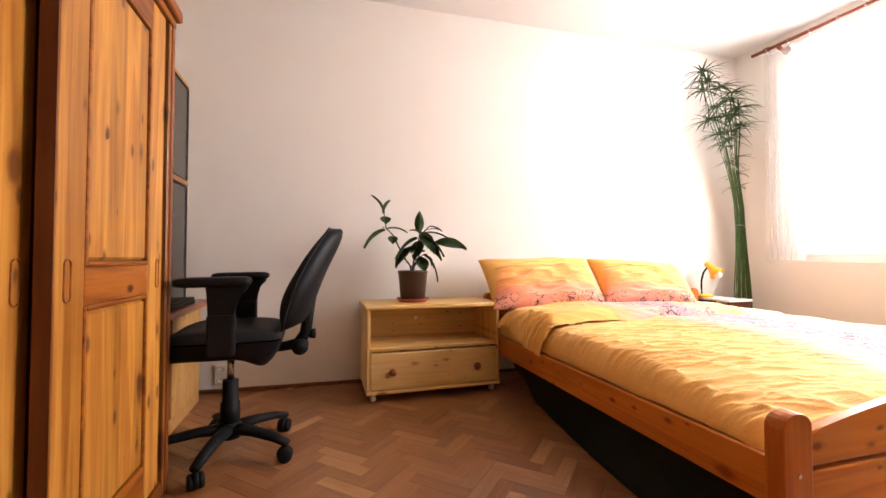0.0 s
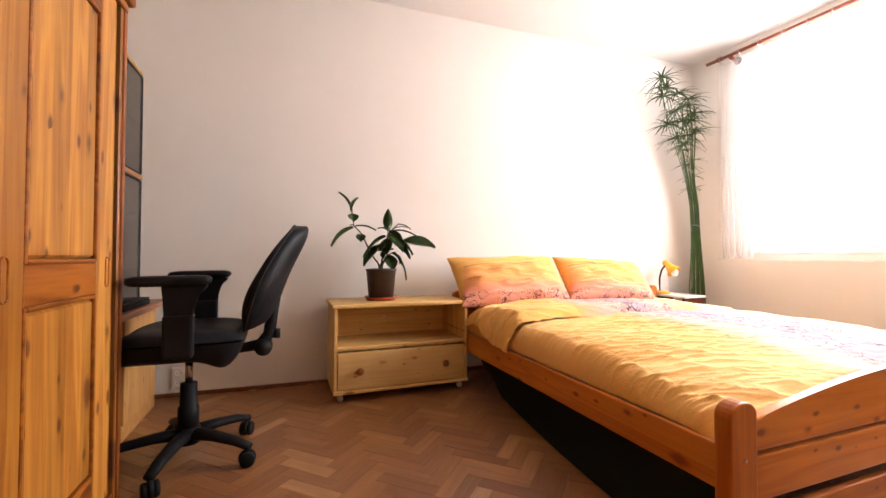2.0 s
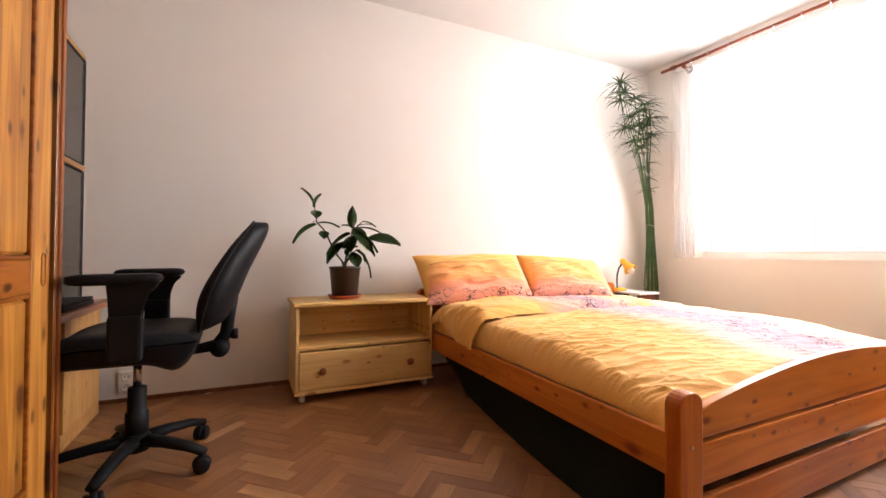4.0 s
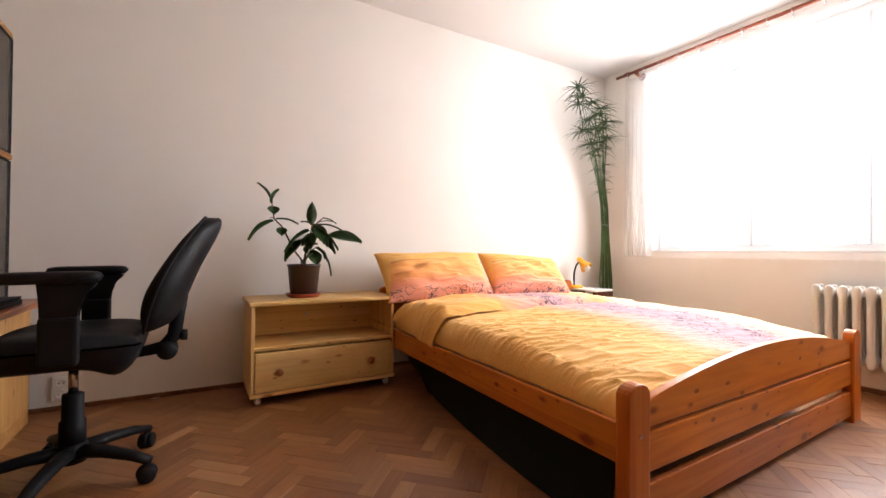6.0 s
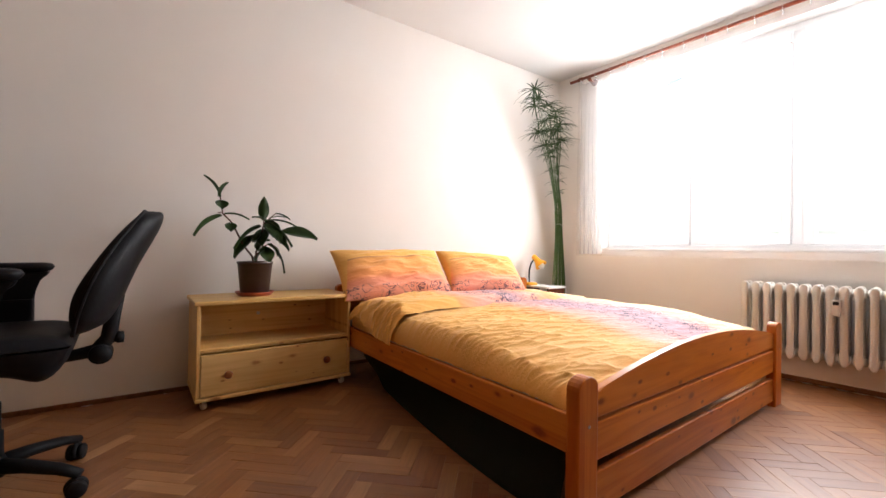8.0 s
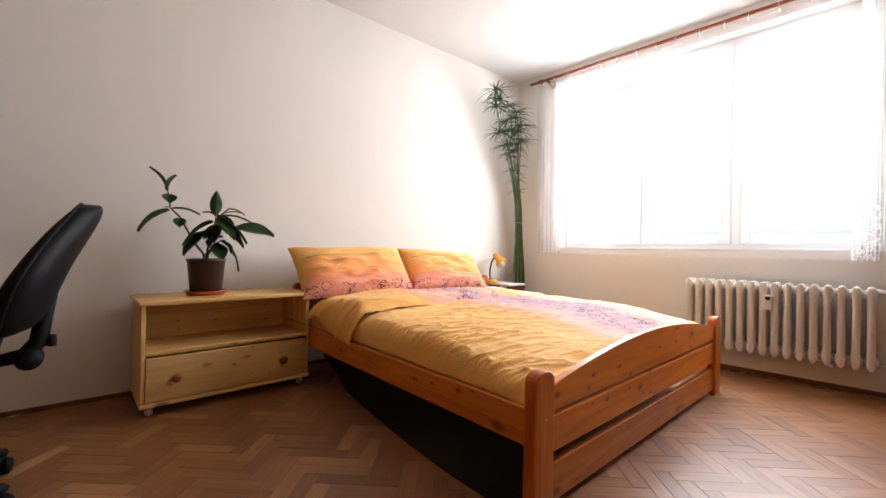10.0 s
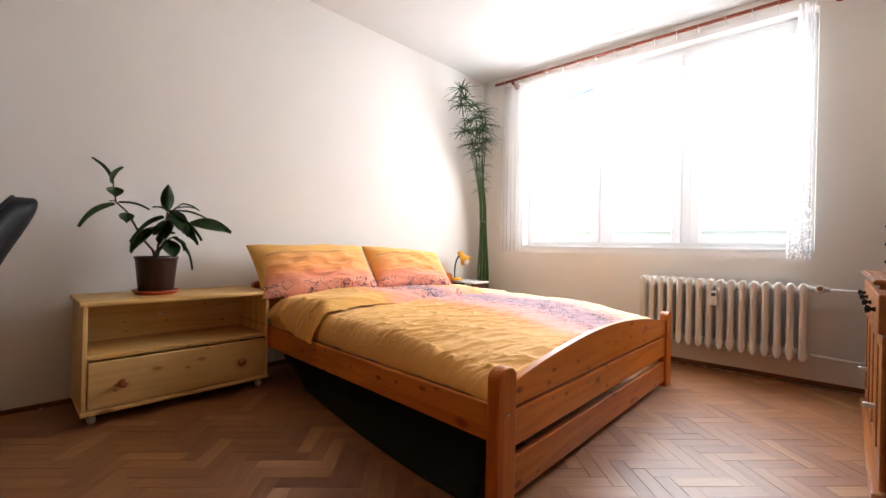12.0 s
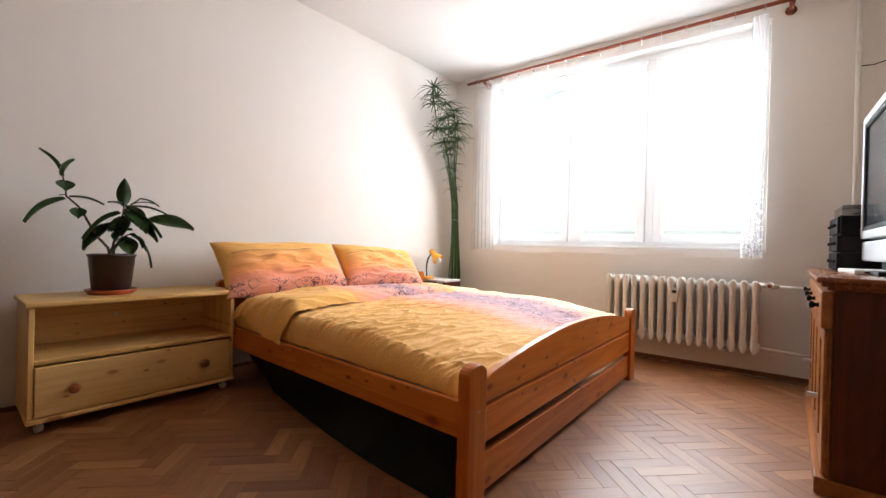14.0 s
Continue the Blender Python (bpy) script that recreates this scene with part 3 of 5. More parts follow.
sec = join(fin(-0.170, -0.128), fin(-0.082, -0.040))
for z in (RZ0 + 0.045, RZ1 - 0.045):
    box(-0.150, -0.060, -0.015, 0.015, z - 0.026, z + 0.026, 0.010, 2, sec)
    join(sec, tube([(-0.105, -0.0312, z), (-0.105, 0.0312, z)], 0.026, 14))
first = part("section", sec, M_WHITE, rad, smooth=True)
first.matrix_basis = pose(0, RY0, 0)
for i in range(1, 16):
    o = first.copy()
    scene.collection.objects.link(o)
    o.matrix_basis = pose(0, RY0 + PITCH * i, 0)
meter = part("heat_meter", box(-0.196, -0.169, 0.503, 0.543, 0.480, 0.580, 0.006), M_WHITE, rad, "small white heat meter with a dark display")
part("display", box(-0.1985, -0.195, 0.509, 0.537, 0.547, 0.569, 0.004, 1), M_DARK, meter)
part("valve_body", tube([(-0.105, 0.03, RZ1 - 0.032), (-0.105, 0.0, RZ1 - 0.032), (-0.105, -0.075, RZ1 - 0.032)], [0.022, 0.016, 0.013], 12), M_WHITE, rad, smooth=True)
valve = part("valve_knob", turned(lathe([(0, 0), (0.019, 0), (0.024, 0.008), (0.024, 0.026), (0.017, 0.030), (0.015, 0.024), (0, 0.024)], 20), pose(-0.118, -0.036, RZ1 - 0.032, 0, -75, -25)), M_WHITE, rad, "white valve knob with a dark red cap", smooth=True)
part("cap", turned(lathe([(0, 0.024), (0.0155, 0.0242), (0.014, 0.029), (0, 0.030)], 18), pose(-0.118, -0.036, RZ1 - 0.032, 0, -75, -25)), M_KNOB, valve, smooth=True)
part("supply_pipe", tube([(-0.105, -0.05, RZ1 - 0.032), (-0.105, -0.2, RZ1 - 0.034), (-0.07, -0.30, RZ1 - 0.034), (-0.055, -0.425, RZ1 - 0.034)], 0.010, 10), M_WHITE, rad, smooth=True)
part("return_pipe", tube([(-0.105, 0.05, RZ0 + 0.045), (-0.105, -0.2, RZ0 + 0.03), (-0.07, -0.30, RZ0 + 0.03), (-0.055, -0.425, RZ0 + 0.03)], 0.010, 10), M_WHITE, rad, smooth=True)
for y in (0.22, 0.55):
    part("foot_bracket", box(-0.16, -0.002, y - 0.012, y + 0.012, RZ0 - 0.006, RZ0 + 0.014, 0.003, 1), M_WHITE, rad)

pipe = thing("heating_pipe", "white painted vertical heating pipe beside the window", "pipe", EAST)
part("riser", tube([(-0.045, -0.425, 0.0), (-0.045, -0.425, CEIL)], 0.013, 14), M_WHITE, pipe, smooth=True)
for z in (0.35, 2.1):
    part("clip", box(-0.06, -0.001, -0.432, -0.418, z, z + 0.02, 0.002, 1), M_WHITE, pipe)
wire = thing("wall_cable", "thin grey cable across the wall near the pipe", "cable", EAST)
part("cable", tube([(-0.005, -0.44, 2.045), (-0.005, -0.50, 2.04), (-0.005, -0.56, 2.055), (-0.005, -0.62, 2.06), (-0.005, -0.74, 2.07)], 0.003, 6), M_PLASTIC, wire)

# ---- bed ----
BX0, BX1, BY0, BY1 = 1.09, 2.89, 0.725, 2.64
BED_TURN = Matrix.Translation((BX0, BY0, 0)) @ pose(0, 0, 0, 0, 0, -1.0) @ Matrix.Translation((-BX0, -BY0, 0))
bed = thing("double_bed", "orange pine double bed with a slatted arched footboard", "bed", BED_TURN)
POST_Z = 0.467


def round_post(x, y, top, half=0.05, thick=0.023):
    """A flat post with a half-round top, standing on the floor."""
    out = [(-half, 0.0), (half, 0.0)]
    out += [(half * math.cos(a), top - half * 0.72 + half * 0.72 * math.sin(a)) for a in [math.pi * k / 10 for k in range(11)]]
    b = prism(out, -thick, thick, 0.006)
    return turned(b, Matrix.Translation((x, y, 0)) @ pose(0, 0, 0, 90, 0, 0))


for x in (BX0, BX1):
    part("foot_post", round_post(x, BY0, POST_Z), M_BED_Z, bed)
    part("screw", turned(lathe([(0, 0), (0.006, 0), (0.006, 0.002), (0, 0.003)], 12), pose(x, BY0 - 0.0235, 0.318, 90, 0, 0)), M_CHROME, bed, "small steel screw")
    part("head_post", round_post(x, BY1, 0.605, 0.040), M_BED_Z, bed)


def arched(x0, x1, y0, y1, z0, z_end, z_mid):
    n = 28
    out = [(x0, z0), (x1, z0)] + [(x1 + (x0 - x1) * k / n, z_end + (z_mid - z_end) * math.sin(math.pi * k / n) ** 0.85) for k in range(n + 1)]
    b = prism(out, 0, y1 - y0, 0.007)
    return turned(b, Matrix.Translation((0, y1, 0)) @ pose(0, 0, 0, 90, 0, 0))


SY0, SY1 = BY0 - 0.010, BY0 + 0.014
part("arched_slat", arched(BX0 + 0.045, BX1 - 0.045, SY0, SY1, 0.325, 0.405, 0.495), M_BED_X, bed)
part("slat", box(BX0 + 0.045, BX1 - 0.045, SY0, SY1, 0.192, 0.312, 0.006), M_BED_X, bed)
part("slat", box(BX0 + 0.045, BX1 - 0.045, SY0, SY1, 0.030, 0.156, 0.006), M_BED_X, bed)
for x0, x1 in ((BX0 - 0.032, BX0 - 0.004), (BX1 + 0.004, BX1 + 0.032)):
    part("side_rail", box(x0, x1, BY0 + 0.024, BY1 - 0.02, 0.226, 0.346, 0.006), M_BED_Y, bed)
part("arched_headboard", arched(BX0 + 0.045, BX1 - 0.045, BY1 - 0.012, BY1 + 0.012, 0.24, 0.53, 0.62), M_BED_X, bed)
part("slatted_base", box(BX0 + 0.02, BX1 - 0.02, BY0 + 0.03, BY1 - 0.03, 0.24, 0.275), M_BED_X, bed)


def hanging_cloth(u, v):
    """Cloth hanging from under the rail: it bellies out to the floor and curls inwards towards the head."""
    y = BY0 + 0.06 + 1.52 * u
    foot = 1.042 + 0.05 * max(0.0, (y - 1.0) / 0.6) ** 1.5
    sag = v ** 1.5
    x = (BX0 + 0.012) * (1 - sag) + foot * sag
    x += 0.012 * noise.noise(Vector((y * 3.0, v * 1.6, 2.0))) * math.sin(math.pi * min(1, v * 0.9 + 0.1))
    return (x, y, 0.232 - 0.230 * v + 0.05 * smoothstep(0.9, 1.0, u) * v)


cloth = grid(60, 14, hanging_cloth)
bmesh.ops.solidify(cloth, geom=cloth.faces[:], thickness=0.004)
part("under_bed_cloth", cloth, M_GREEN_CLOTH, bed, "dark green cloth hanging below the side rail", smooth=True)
mattress = thing("mattress", "thick mattress in a pale fitted sheet on the bed frame", "mattress", BED_TURN)
part("cover", box(BX0 + 0.03, BX1 - 0.03, BY0 + 0.05, BY1 - 0.03, 0.278, 0.395, 0.035, 4), M_SHEET, mattress, smooth=True)

# duvet: one crumpled sheet that rises over the mattress edge and lies inside the rails
duvet = thing("duvet", "crumpled yellow and pink cotton duvet with a grey floral band", "duvet", BED_TURN)


def wrinkle(x, y):
    s_ = y + 0.22 * x
    a = noise.noise(Vector((x * 2.0, s_ * 7.0, 1.7)))
    b_ = noise.noise(Vector((x * 3.2 + 1.5 * a, s_ * 15.0, 5.1)))
    c = noise.noise(Vector((x * 7.0, s_ * 30.0 + 2 * a, 9.3)))
    d = noise.noise(Vector((x * 1.5, y * 1.8, 3.3)))
    amount = 0.55 + 0.45 * noise.noise(Vector((x * 1.3, y * 1.1, 12.0)))
    pucker = noise.noise(Vector((x * 13.0 + 2 * b_, s_ * 46.0, 2.9)))
    return 0.013 * d + 0.007 * a + amount * (0.012 * ((1 - abs(b_)) ** 5 - 0.3) + 0.012 * ((1 - abs(c)) ** 6 - 0.25)) + 0.0022 * pucker


def duvet_at(u, v):
    # u across, from the near hem over the top to the far hem; v from the foot to the head
    y = BY0 + 0.035 + (2.42 - BY0 - 0.035) * v
    top = 0.435 + 0.060 * smoothstep(0.0, 0.35, v) + 0.03 * smoothstep(0.7, 1.0, v)
    s = u * 2.06
    left = 0.13
    hem = 0.352 + 0.012 * noise.noise(Vector((y * 6, 1, 0)))
    if s < left:
        k = s / left
        x = BX0 - 0.014 + 0.089 * k ** 1.6
        z = hem + (top - 0.015 - hem) * math.sin(k * math.pi / 2) ** 0.9
    elif s > 2.06 - left:
        k = (2.06 - s) / left
        x = BX1 + 0.040 - 0.115 * k ** 1.6
        z = hem + (top - 0.015 - hem) * math.sin(k * math.pi / 2) ** 0.9
    else:
        k = (s - left) / (2.06 - 2 * left)
        x = BX0 + 0.075 + (BX1 - BX0 - 0.15) * k
        z = top - 0.015 + 0.028 * math.sin(math.pi * k) ** 0.5
    fall = smoothstep(0.045, 0.0, v)
    z -= 0.035 * fall
    w = wrinkle(x, y)
    flank = smoothstep(0.0, left, s)
    if s < left * 1.3:
        x -= 0.35 * w * flank
    return (x, y + 0.25 * w * (1 - fall), max(z + w * (0.35 + 0.65 * flank), 0.342))


part("cover", grid(300, 420, duvet_at), M_DUVET, duvet, smooth=True)


def fold_at(u, v):
    # the turned-back head end, thicker, with a soft rolled front edge and a corner that hangs over the rail
    edge = 1.84 + 0.02 * math.sin(math.pi * u) + 0.025 * noise.noise(Vector((u * 7, 2, 2))) + 0.02 * u
    y = edge + (2.36 - edge) * v
    s = u * 2.0
    left = 0.17
    top = 0.548 - 0.055 * smoothstep(0.55, 0.95, u) + 0.015 * noise.noise(Vector((u * 5, v * 2, 8)))
    low = 0.352 + 0.09 * smoothstep(0.25, 0.9, v)
    if s < left:
        k = s / left
        x = BX0 - 0.060 + 0.13 * k ** 1.5
        z = low + (top - low) * math.sin(k * math.pi / 2)
    elif s > 2.0 - left:
        k = (2.0 - s) / left
        x = BX1 + 0.035 - 0.105 * k ** 1.5
        z = 0.36 + (top - 0.36) * math.sin(k * math.pi / 2)
    else:
        k = (s - left) / (2.0 - 2 * left)
        x = BX0 + 0.07 + (BX1 - BX0 - 0.14) * k
        z = top + 0.012 * math.sin(math.pi * k)
    roll = math.sin(min(1, v / 0.16) * math.pi / 2)
    inside = smoothstep(0.0, left * 1.4, s)
    z -= 0.055 * (1 - roll) * (0.35 + 0.65 * inside)
    z -= 0.04 * smoothstep(0.75, 1.0, v)
    w = 1.5 * wrinkle(x + 4.2, y * 0.7 + 1)
    if s < left * 1.3:
        x -= 0.7 * w
    return (x, y - 0.012 * roll, max(z + w, 0.345))


part("turned_back_end", grid(240, 90, fold_at), M_FOLD, duvet, "turned-back end with a peach and lilac floral band", smooth=True)


def pillow(label, cx, cy, cz, width, height, lean, yaw, seed, tilt=0.0):
    t = thing("pillow", label, "pillow", pose(cx, cy, cz, lean, 0, yaw) @ pose(0, 0, 0, 0, 0, tilt), "pillows on the bed")
    b = bmesh.new()
    n, m = 90, 60
    for side in (1, -1):
        vs = []
        for i in range(n + 1):
            row = []
            for j in range(m + 1):
                x, y = 2 * i / n - 1, 2 * j / m - 1
                fx, fy = (1 - abs(x) ** 3.2), (1 - abs(y) ** 3.0)
                puff = 0.105 * (max(fx, 0) * max(fy, 0)) ** 0.55
                wv = Vector((x * 2.2 + seed, y * 2.6, seed))
                cr = 0.014 * noise.noise(wv * 1.3) + 0.008 * ((1 - abs(noise.noise(Vector((x * 1.7 + 0.9 * y + seed, y * 5.0 - x * 0.8, seed))))) ** 5 - 0.3) + 0.0012 * ((1 - abs(noise.noise(Vector((x * 4 + seed, y * 7.0 + 2 * x, seed + 3))))) ** 5 - 0.3) + 0.0025 * (1 - 2 * abs(noise.noise(wv * Vector((2.2, 5.0, 1)).x * 1.0 + Vector((0, y * 4, 0)))))
                px = x * width / 2 * (1 - 0.05 * (1 - y * y))
                py = y * height / 2 * (1 - 0.05 * (1 - x * x))
                py += 0.014 * noise.noise(Vector((x * 2.4, seed, 4))) * abs(y)
                row.append(b.verts.new((px, py, side * (puff + cr * max(fx, 0.15) * max(fy, 0.15) * 1.6))))
            vs.append(row)
        for i in range(n):
            for j in range(m):
                b.faces.new((vs[i][j], vs[i + 1][j], vs[i + 1][j + 1], vs[i][j + 1]))
    bmesh.ops.remove_doubles(b, verts=b.verts, dist=0.002)
    part("case", b, M_PILLOW, t, smooth=True)
    return t


pillow("plump yellow and orange cotton pillow with a floral edge", 1.450, 2.475, 0.680, 0.86, 0.40, 52, -1, 1.3, 1.0)
pillow("plump orange cotton pillow with a thin yellow border", 2.275, 2.455, 0.670, 0.83, 0.38, 52, 3, 7.7, -3.5)

# ---- nightstand cabinet ----
NX0, NX1, NY0, NY1, NZ0, NZ1 = 0.245, 1.078, 2.385, 2.775, 0.050, 0.565
ns = thing("bedside_cabinet", "pale pine bedside cabinet on castors with an open shelf and drawer", "cabinet")
part("top", box(NX0 - 0.012, NX1 + 0.002, NY0 - 0.018, NY1, NZ1 - 0.022, NZ1, 0.006), M_PALE_X, ns)
for x in (NX0, NX1 - 0.018):
    part("side_panel", box(x, x + 0.018, NY0, NY1, NZ0 + 0.02, NZ1 - 0.0225, 0.002, 1), M_PALE_Z, ns)
part("bottom", box(NX0 - 0.004, NX1 + 0.002, NY0 - 0.012, NY1, NZ0, NZ0 + 0.0195, 0.005), M_PALE_X, ns)
part("back_panel", box(NX0 + 0.0185, NX1 - 0.0185, NY1 - 0.012, NY1 - 0.002, NZ0 + 0.02, NZ1 - 0.023), M_PALE_X, ns)
part("shelf", box(NX0 + 0.0185, NX1 - 0.0185, NY0 + 0.006, NY1 - 0.0125, 0.296, 0.316, 0.003), M_PALE_X, ns)
drawer = part("drawer", box(NX0 + 0.021, NX1 - 0.021, NY0 - 0.004, NY0 + 0.015, NZ0 + 0.024, 0.286, 0.004), M_PALE_X, ns)
for x in (0.390, 0.920):
    part("knob", turned(lathe([(0, -0.001), (0.011, 0), (0.010, 0.010), (0.020, 0.018), (0.021, 0.028), (0.013, 0.036), (0, 0.037)], 20), pose(x, NY0 - 0.003, 0.178, 90, 0, 0)), M_KNOB, drawer, "round turned wooden knob", smooth=True)
part("cable_grommet", turned(lathe([(0, 0), (0.011, 0), (0.010, 0.003), (0, 0.003)], 14), pose(0.62, NY1 - 0.012, 0.43, 90, 0, 0)), M_SOCKET, ns)
for x in (NX0 + 0.04, NX1 - 0.04):
    for y in (NY0 + 0.035, NY1 - 0.05):
        c = part("castor", turned(lathe([(0, -0.011), (0.017, -0.011), (0.020, -0.007), (0.020, 0.007), (0.017, 0.011), (0, 0.011)], 18), pose(x, y, 0.0205, 0, 90, 20)), M_WHITE, ns, "small white castor wheel", smooth=True)
        part("fork", box(x - 0.014, x + 0.014, y - 0.006, y + 0.016, 0.026, 0.0495, 0.004), M_CHROME, c)


# ---- rubber plant ----
def blade_leaf(base, tip, width, cup=0.12, droop=0.0, n=9, m=4, up=Vector((0, 0, 1)), roll=0.0):
    """A pointed oval leaf between two points, folded along its midrib and slightly curled."""
    base, tip = Vector(base), Vector(tip)
    d = tip - base
    ln = d.length
    d.normalize()
    side = d.cross(up)
    if side.length < 0.1:
        side = d.cross(Vector((1, 0, 0)))
    side.normalize()
    nor = side.cross(d).normalized()
    if roll:
        q = Matrix.Rotation(radians(roll), 3, d)
        side, nor = q @ side, q @ nor
    b = bmesh.new()
    rows = []
    for i in range(n + 1):
        t = i / n
        w = width * (math.sin(math.pi * min(1, t * 0.97 + 0.02)) ** 0.75) * (1 - 0.25 * t)
        c = base + d * ln * t + nor * (droop * ln * (math.sin(math.pi * t)))
        rows.append([b.verts.new(c + side * w * 0.5 * k / m * 1.0 + nor * (cup * width * (abs(k) / m) ** 1.4) - nor * 0.0) for k in range(-m, m + 1)])
    for a, c in zip(rows, rows[1:]):
        for k in range(2 * m):
            b.faces.new((a[k], a[k + 1], c[k + 1], c[k]))
    ext = bmesh.ops.solidify(b, geom=b.faces[:], thickness=0.0012)
    return b


PX, PY, PZ = 0.555, 2.57, NZ1
LEAF_X = 0.90
plant = thing("rubber_plant", "potted rubber plant with glossy dark green leaves on the bedside cabinet", "potted plant", pose(PX, PY, PZ))
part("saucer", lathe([(0, 0.001), (0.088, 0.001), (0.104, 0.020), (0.106, 0.024), (0.100, 0.024), (0.086, 0.008), (0, 0.008)], 40), M_TERRA, plant, "terracotta-red plastic saucer", smooth=True)
part("pot", lathe([(0, 0.009), (0.074, 0.009), (0.078, 0.013), (0.094, 0.185), (0.098, 0.187), (0.099, 0.198), (0.092, 0.199), (0.088, 0.170), (0, 0.170)], 44), M_POT, plant, "dark brown plastic pot", smooth=True)
part("soil", lathe([(0, 0.178), (0.05, 0.176), (0.0885, 0.172), (0.0885, 0.168), (0, 0.168)], 28), M_SOIL, plant, smooth=True)
stems = [
    [(-0.005, 0, 0.172), (-0.02, 0, 0.235), (-0.075, -0.01, 0.30), (-0.125, -0.015, 0.40), (-0.150, -0.01, 0.445), (-0.195, 0.0, 0.49), (-0.200, 0.0, 0.54), (-0.212, 0.0, 0.60)],
    [(0.0, 0, 0.172), (0.005, 0.0, 0.26), (0.030, 0.0, 0.34), (0.045, -0.005, 0.43), (0.048, -0.005, 0.47)],
    [(0.004, 0.01, 0.172), (0.015, 0.02, 0.24), (0.05, 0.03, 0.29), (0.095, 0.03, 0.315)],
    [(0.045, -0.005, 0.43), (0.085, 0.0, 0.475), (0.125, 0.005, 0.510)],
]
for st in stems:
    st = [(x * LEAF_X, y, 0.172 + (z - 0.172) * 0.94) for x, y, z in st]
    part("stem", tube(st, [0.0065 - 0.0035 * i / (len(st) - 1) for i in range(len(st))], 8), M_STEM, plant, smooth=True)
LEAVES = [
    ((-0.212, 0, 0.585), (-0.305, -0.01, 0.705), 0.040, 0), ((-0.210, 0, 0.585), (-0.165, -0.02, 0.675), 0.050, 0),
    ((-0.205, -0.005, 0.560), (-0.205, -0.05, 0.505), 0.055, 0), ((-0.195, 0, 0.475), (-0.345, -0.03, 0.345), 0.060, 30),
    ((-0.185, 0.0, 0.485), (-0.045, -0.02, 0.455), 0.040, 0), ((-0.15, -0.01, 0.43), (-0.155, -0.05, 0.375), 0.050, 0),
    ((0.035, -0.005, 0.42), (-0.130, -0.06, 0.270), 0.075, 25), ((0.0, 0.0, 0.36), (-0.125, -0.03, 0.215), 0.065, -20),
    ((0.045, -0.005, 0.46), (0.050, 0.0, 0.615), 0.050, 80), ((0.046, -0.005, 0.46), (-0.035, -0.04, 0.47), 0.035, 0),
    ((0.05, -0.005, 0.455), (0.255, -0.02, 0.425), 0.038, 0), ((0.05, -0.01, 0.45), (0.21, -0.06, 0.290), 0.060, 0),
    ((0.085, 0.0, 0.475), (0.215, 0.0, 0.480), 0.022, 0), ((0.12, 0.005, 0.508), (0.215, -0.01, 0.470), 0.028, 0),
    ((0.165, 0.01, 0.385), (0.385, -0.06, 0.340), 0.085, 40), ((0.04, -0.02, 0.42), (0.125, -0.10, 0.310), 0.080, 15),
    ((0.045, 0.01, 0.40), (0.03, -0.06, 0.29), 0.070, 20), ((0.02, 0.0, 0.30), (0.075, -0.06, 0.33), 0.055, 0),
    ((0.095, 0.03, 0.315), (0.175, -0.02, 0.120), 0.045, -20), ((0.05, 0.03, 0.29), (0.075, -0.02, 0.185), 0.075, 10),
    ((0.03, 0.0, 0.345), (-0.03, -0.05, 0.315), 0.050, 0), ((0.08, 0.03, 0.31), (0.16, 0.02, 0.215), 0.050, 0),
    ((0.05, 0.0, 0.46), (0.165, 0.05, 0.40), 0.045, 0),
    ((0.02, -0.02, 0.375), (-0.015, -0.05, 0.315), 0.045, 0), ((0.055, 0.01, 0.335), (0.01, -0.04, 0.265), 0.055, 20),
    ((0.07, 0.02, 0.265), (-0.005, -0.03, 0.200), 0.058, 25), ((0.10, 0.0, 0.36), (0.195, -0.05, 0.265), 0.050, 20),
    ((0.07, -0.01, 0.44), (0.185, -0.05, 0.285), 0.042, 30), ((0.04, -0.03, 0.43), (0.105, -0.09, 0.330), 0.070, 10),
    ((-0.04, 0.01, 0.355), (-0.055, -0.02, 0.295), 0.042, 10), ((0.115, 0.02, 0.30), (0.135, 0.0, 0.230), 0.036, 0),
]
for base, tip, w, roll in LEAVES:
    base, tip = [(q[0] * LEAF_X, q[1], 0.172 + (q[2] - 0.172) * 0.94) for q in (base, tip)]
    part("leaf", blade_leaf(base, tip, w * 1.42, 0.16, 0.10, roll=roll), M_RUBBER, plant, smooth=True)
part("petiole", tube([(0.048, -0.005, 0.40), (0.10, 0.0, 0.405), (0.150, 0.01, 0.385)], 0.003, 6), M_STEM, plant, smooth=True)
part("petiole", tube([(-0.15, -0.01, 0.445), (-0.18, -0.005, 0.478), (-0.2, 0.0, 0.473)], 0.0028, 6), M_STEM, plant, smooth=True)

# ---- wall socket ----
sock = thing("wall_socket", "cream-white plastic double wall socket low on the wall", "socket", BACK)
SX, SZ0, SZ1 = -0.606, 0.05, 0.175
part("plate", box(SX - 0.039, SX + 0.039, -0.013, -0.0005, SZ0, SZ1, 0.006), M_SOCKET, sock)
for z in (SZ0 + 0.033, SZ1 - 0.033):
    w = part("well", turned(lathe([(0, 0.0), (0.021, 0.0), (0.023, 0.003), (0.021, 0.0035), (0.019, 0.001), (0, 0.001)], 22), pose(SX, -0.0128, z, 90, 0, 0)), M_SOCKET, sock, smooth=True)
    # no real openings: dark discs paint the shade inside the pin holes
    for dx in (-0.0095, 0.0095):
        part("hole", turned(lathe([(0, 0.0), (0.003, 0.0), (0.003, 0.0008), (0, 0.0008)], 10), pose(SX + dx, -0.0142, z, 90, 0, 0)), M_DARK, w)

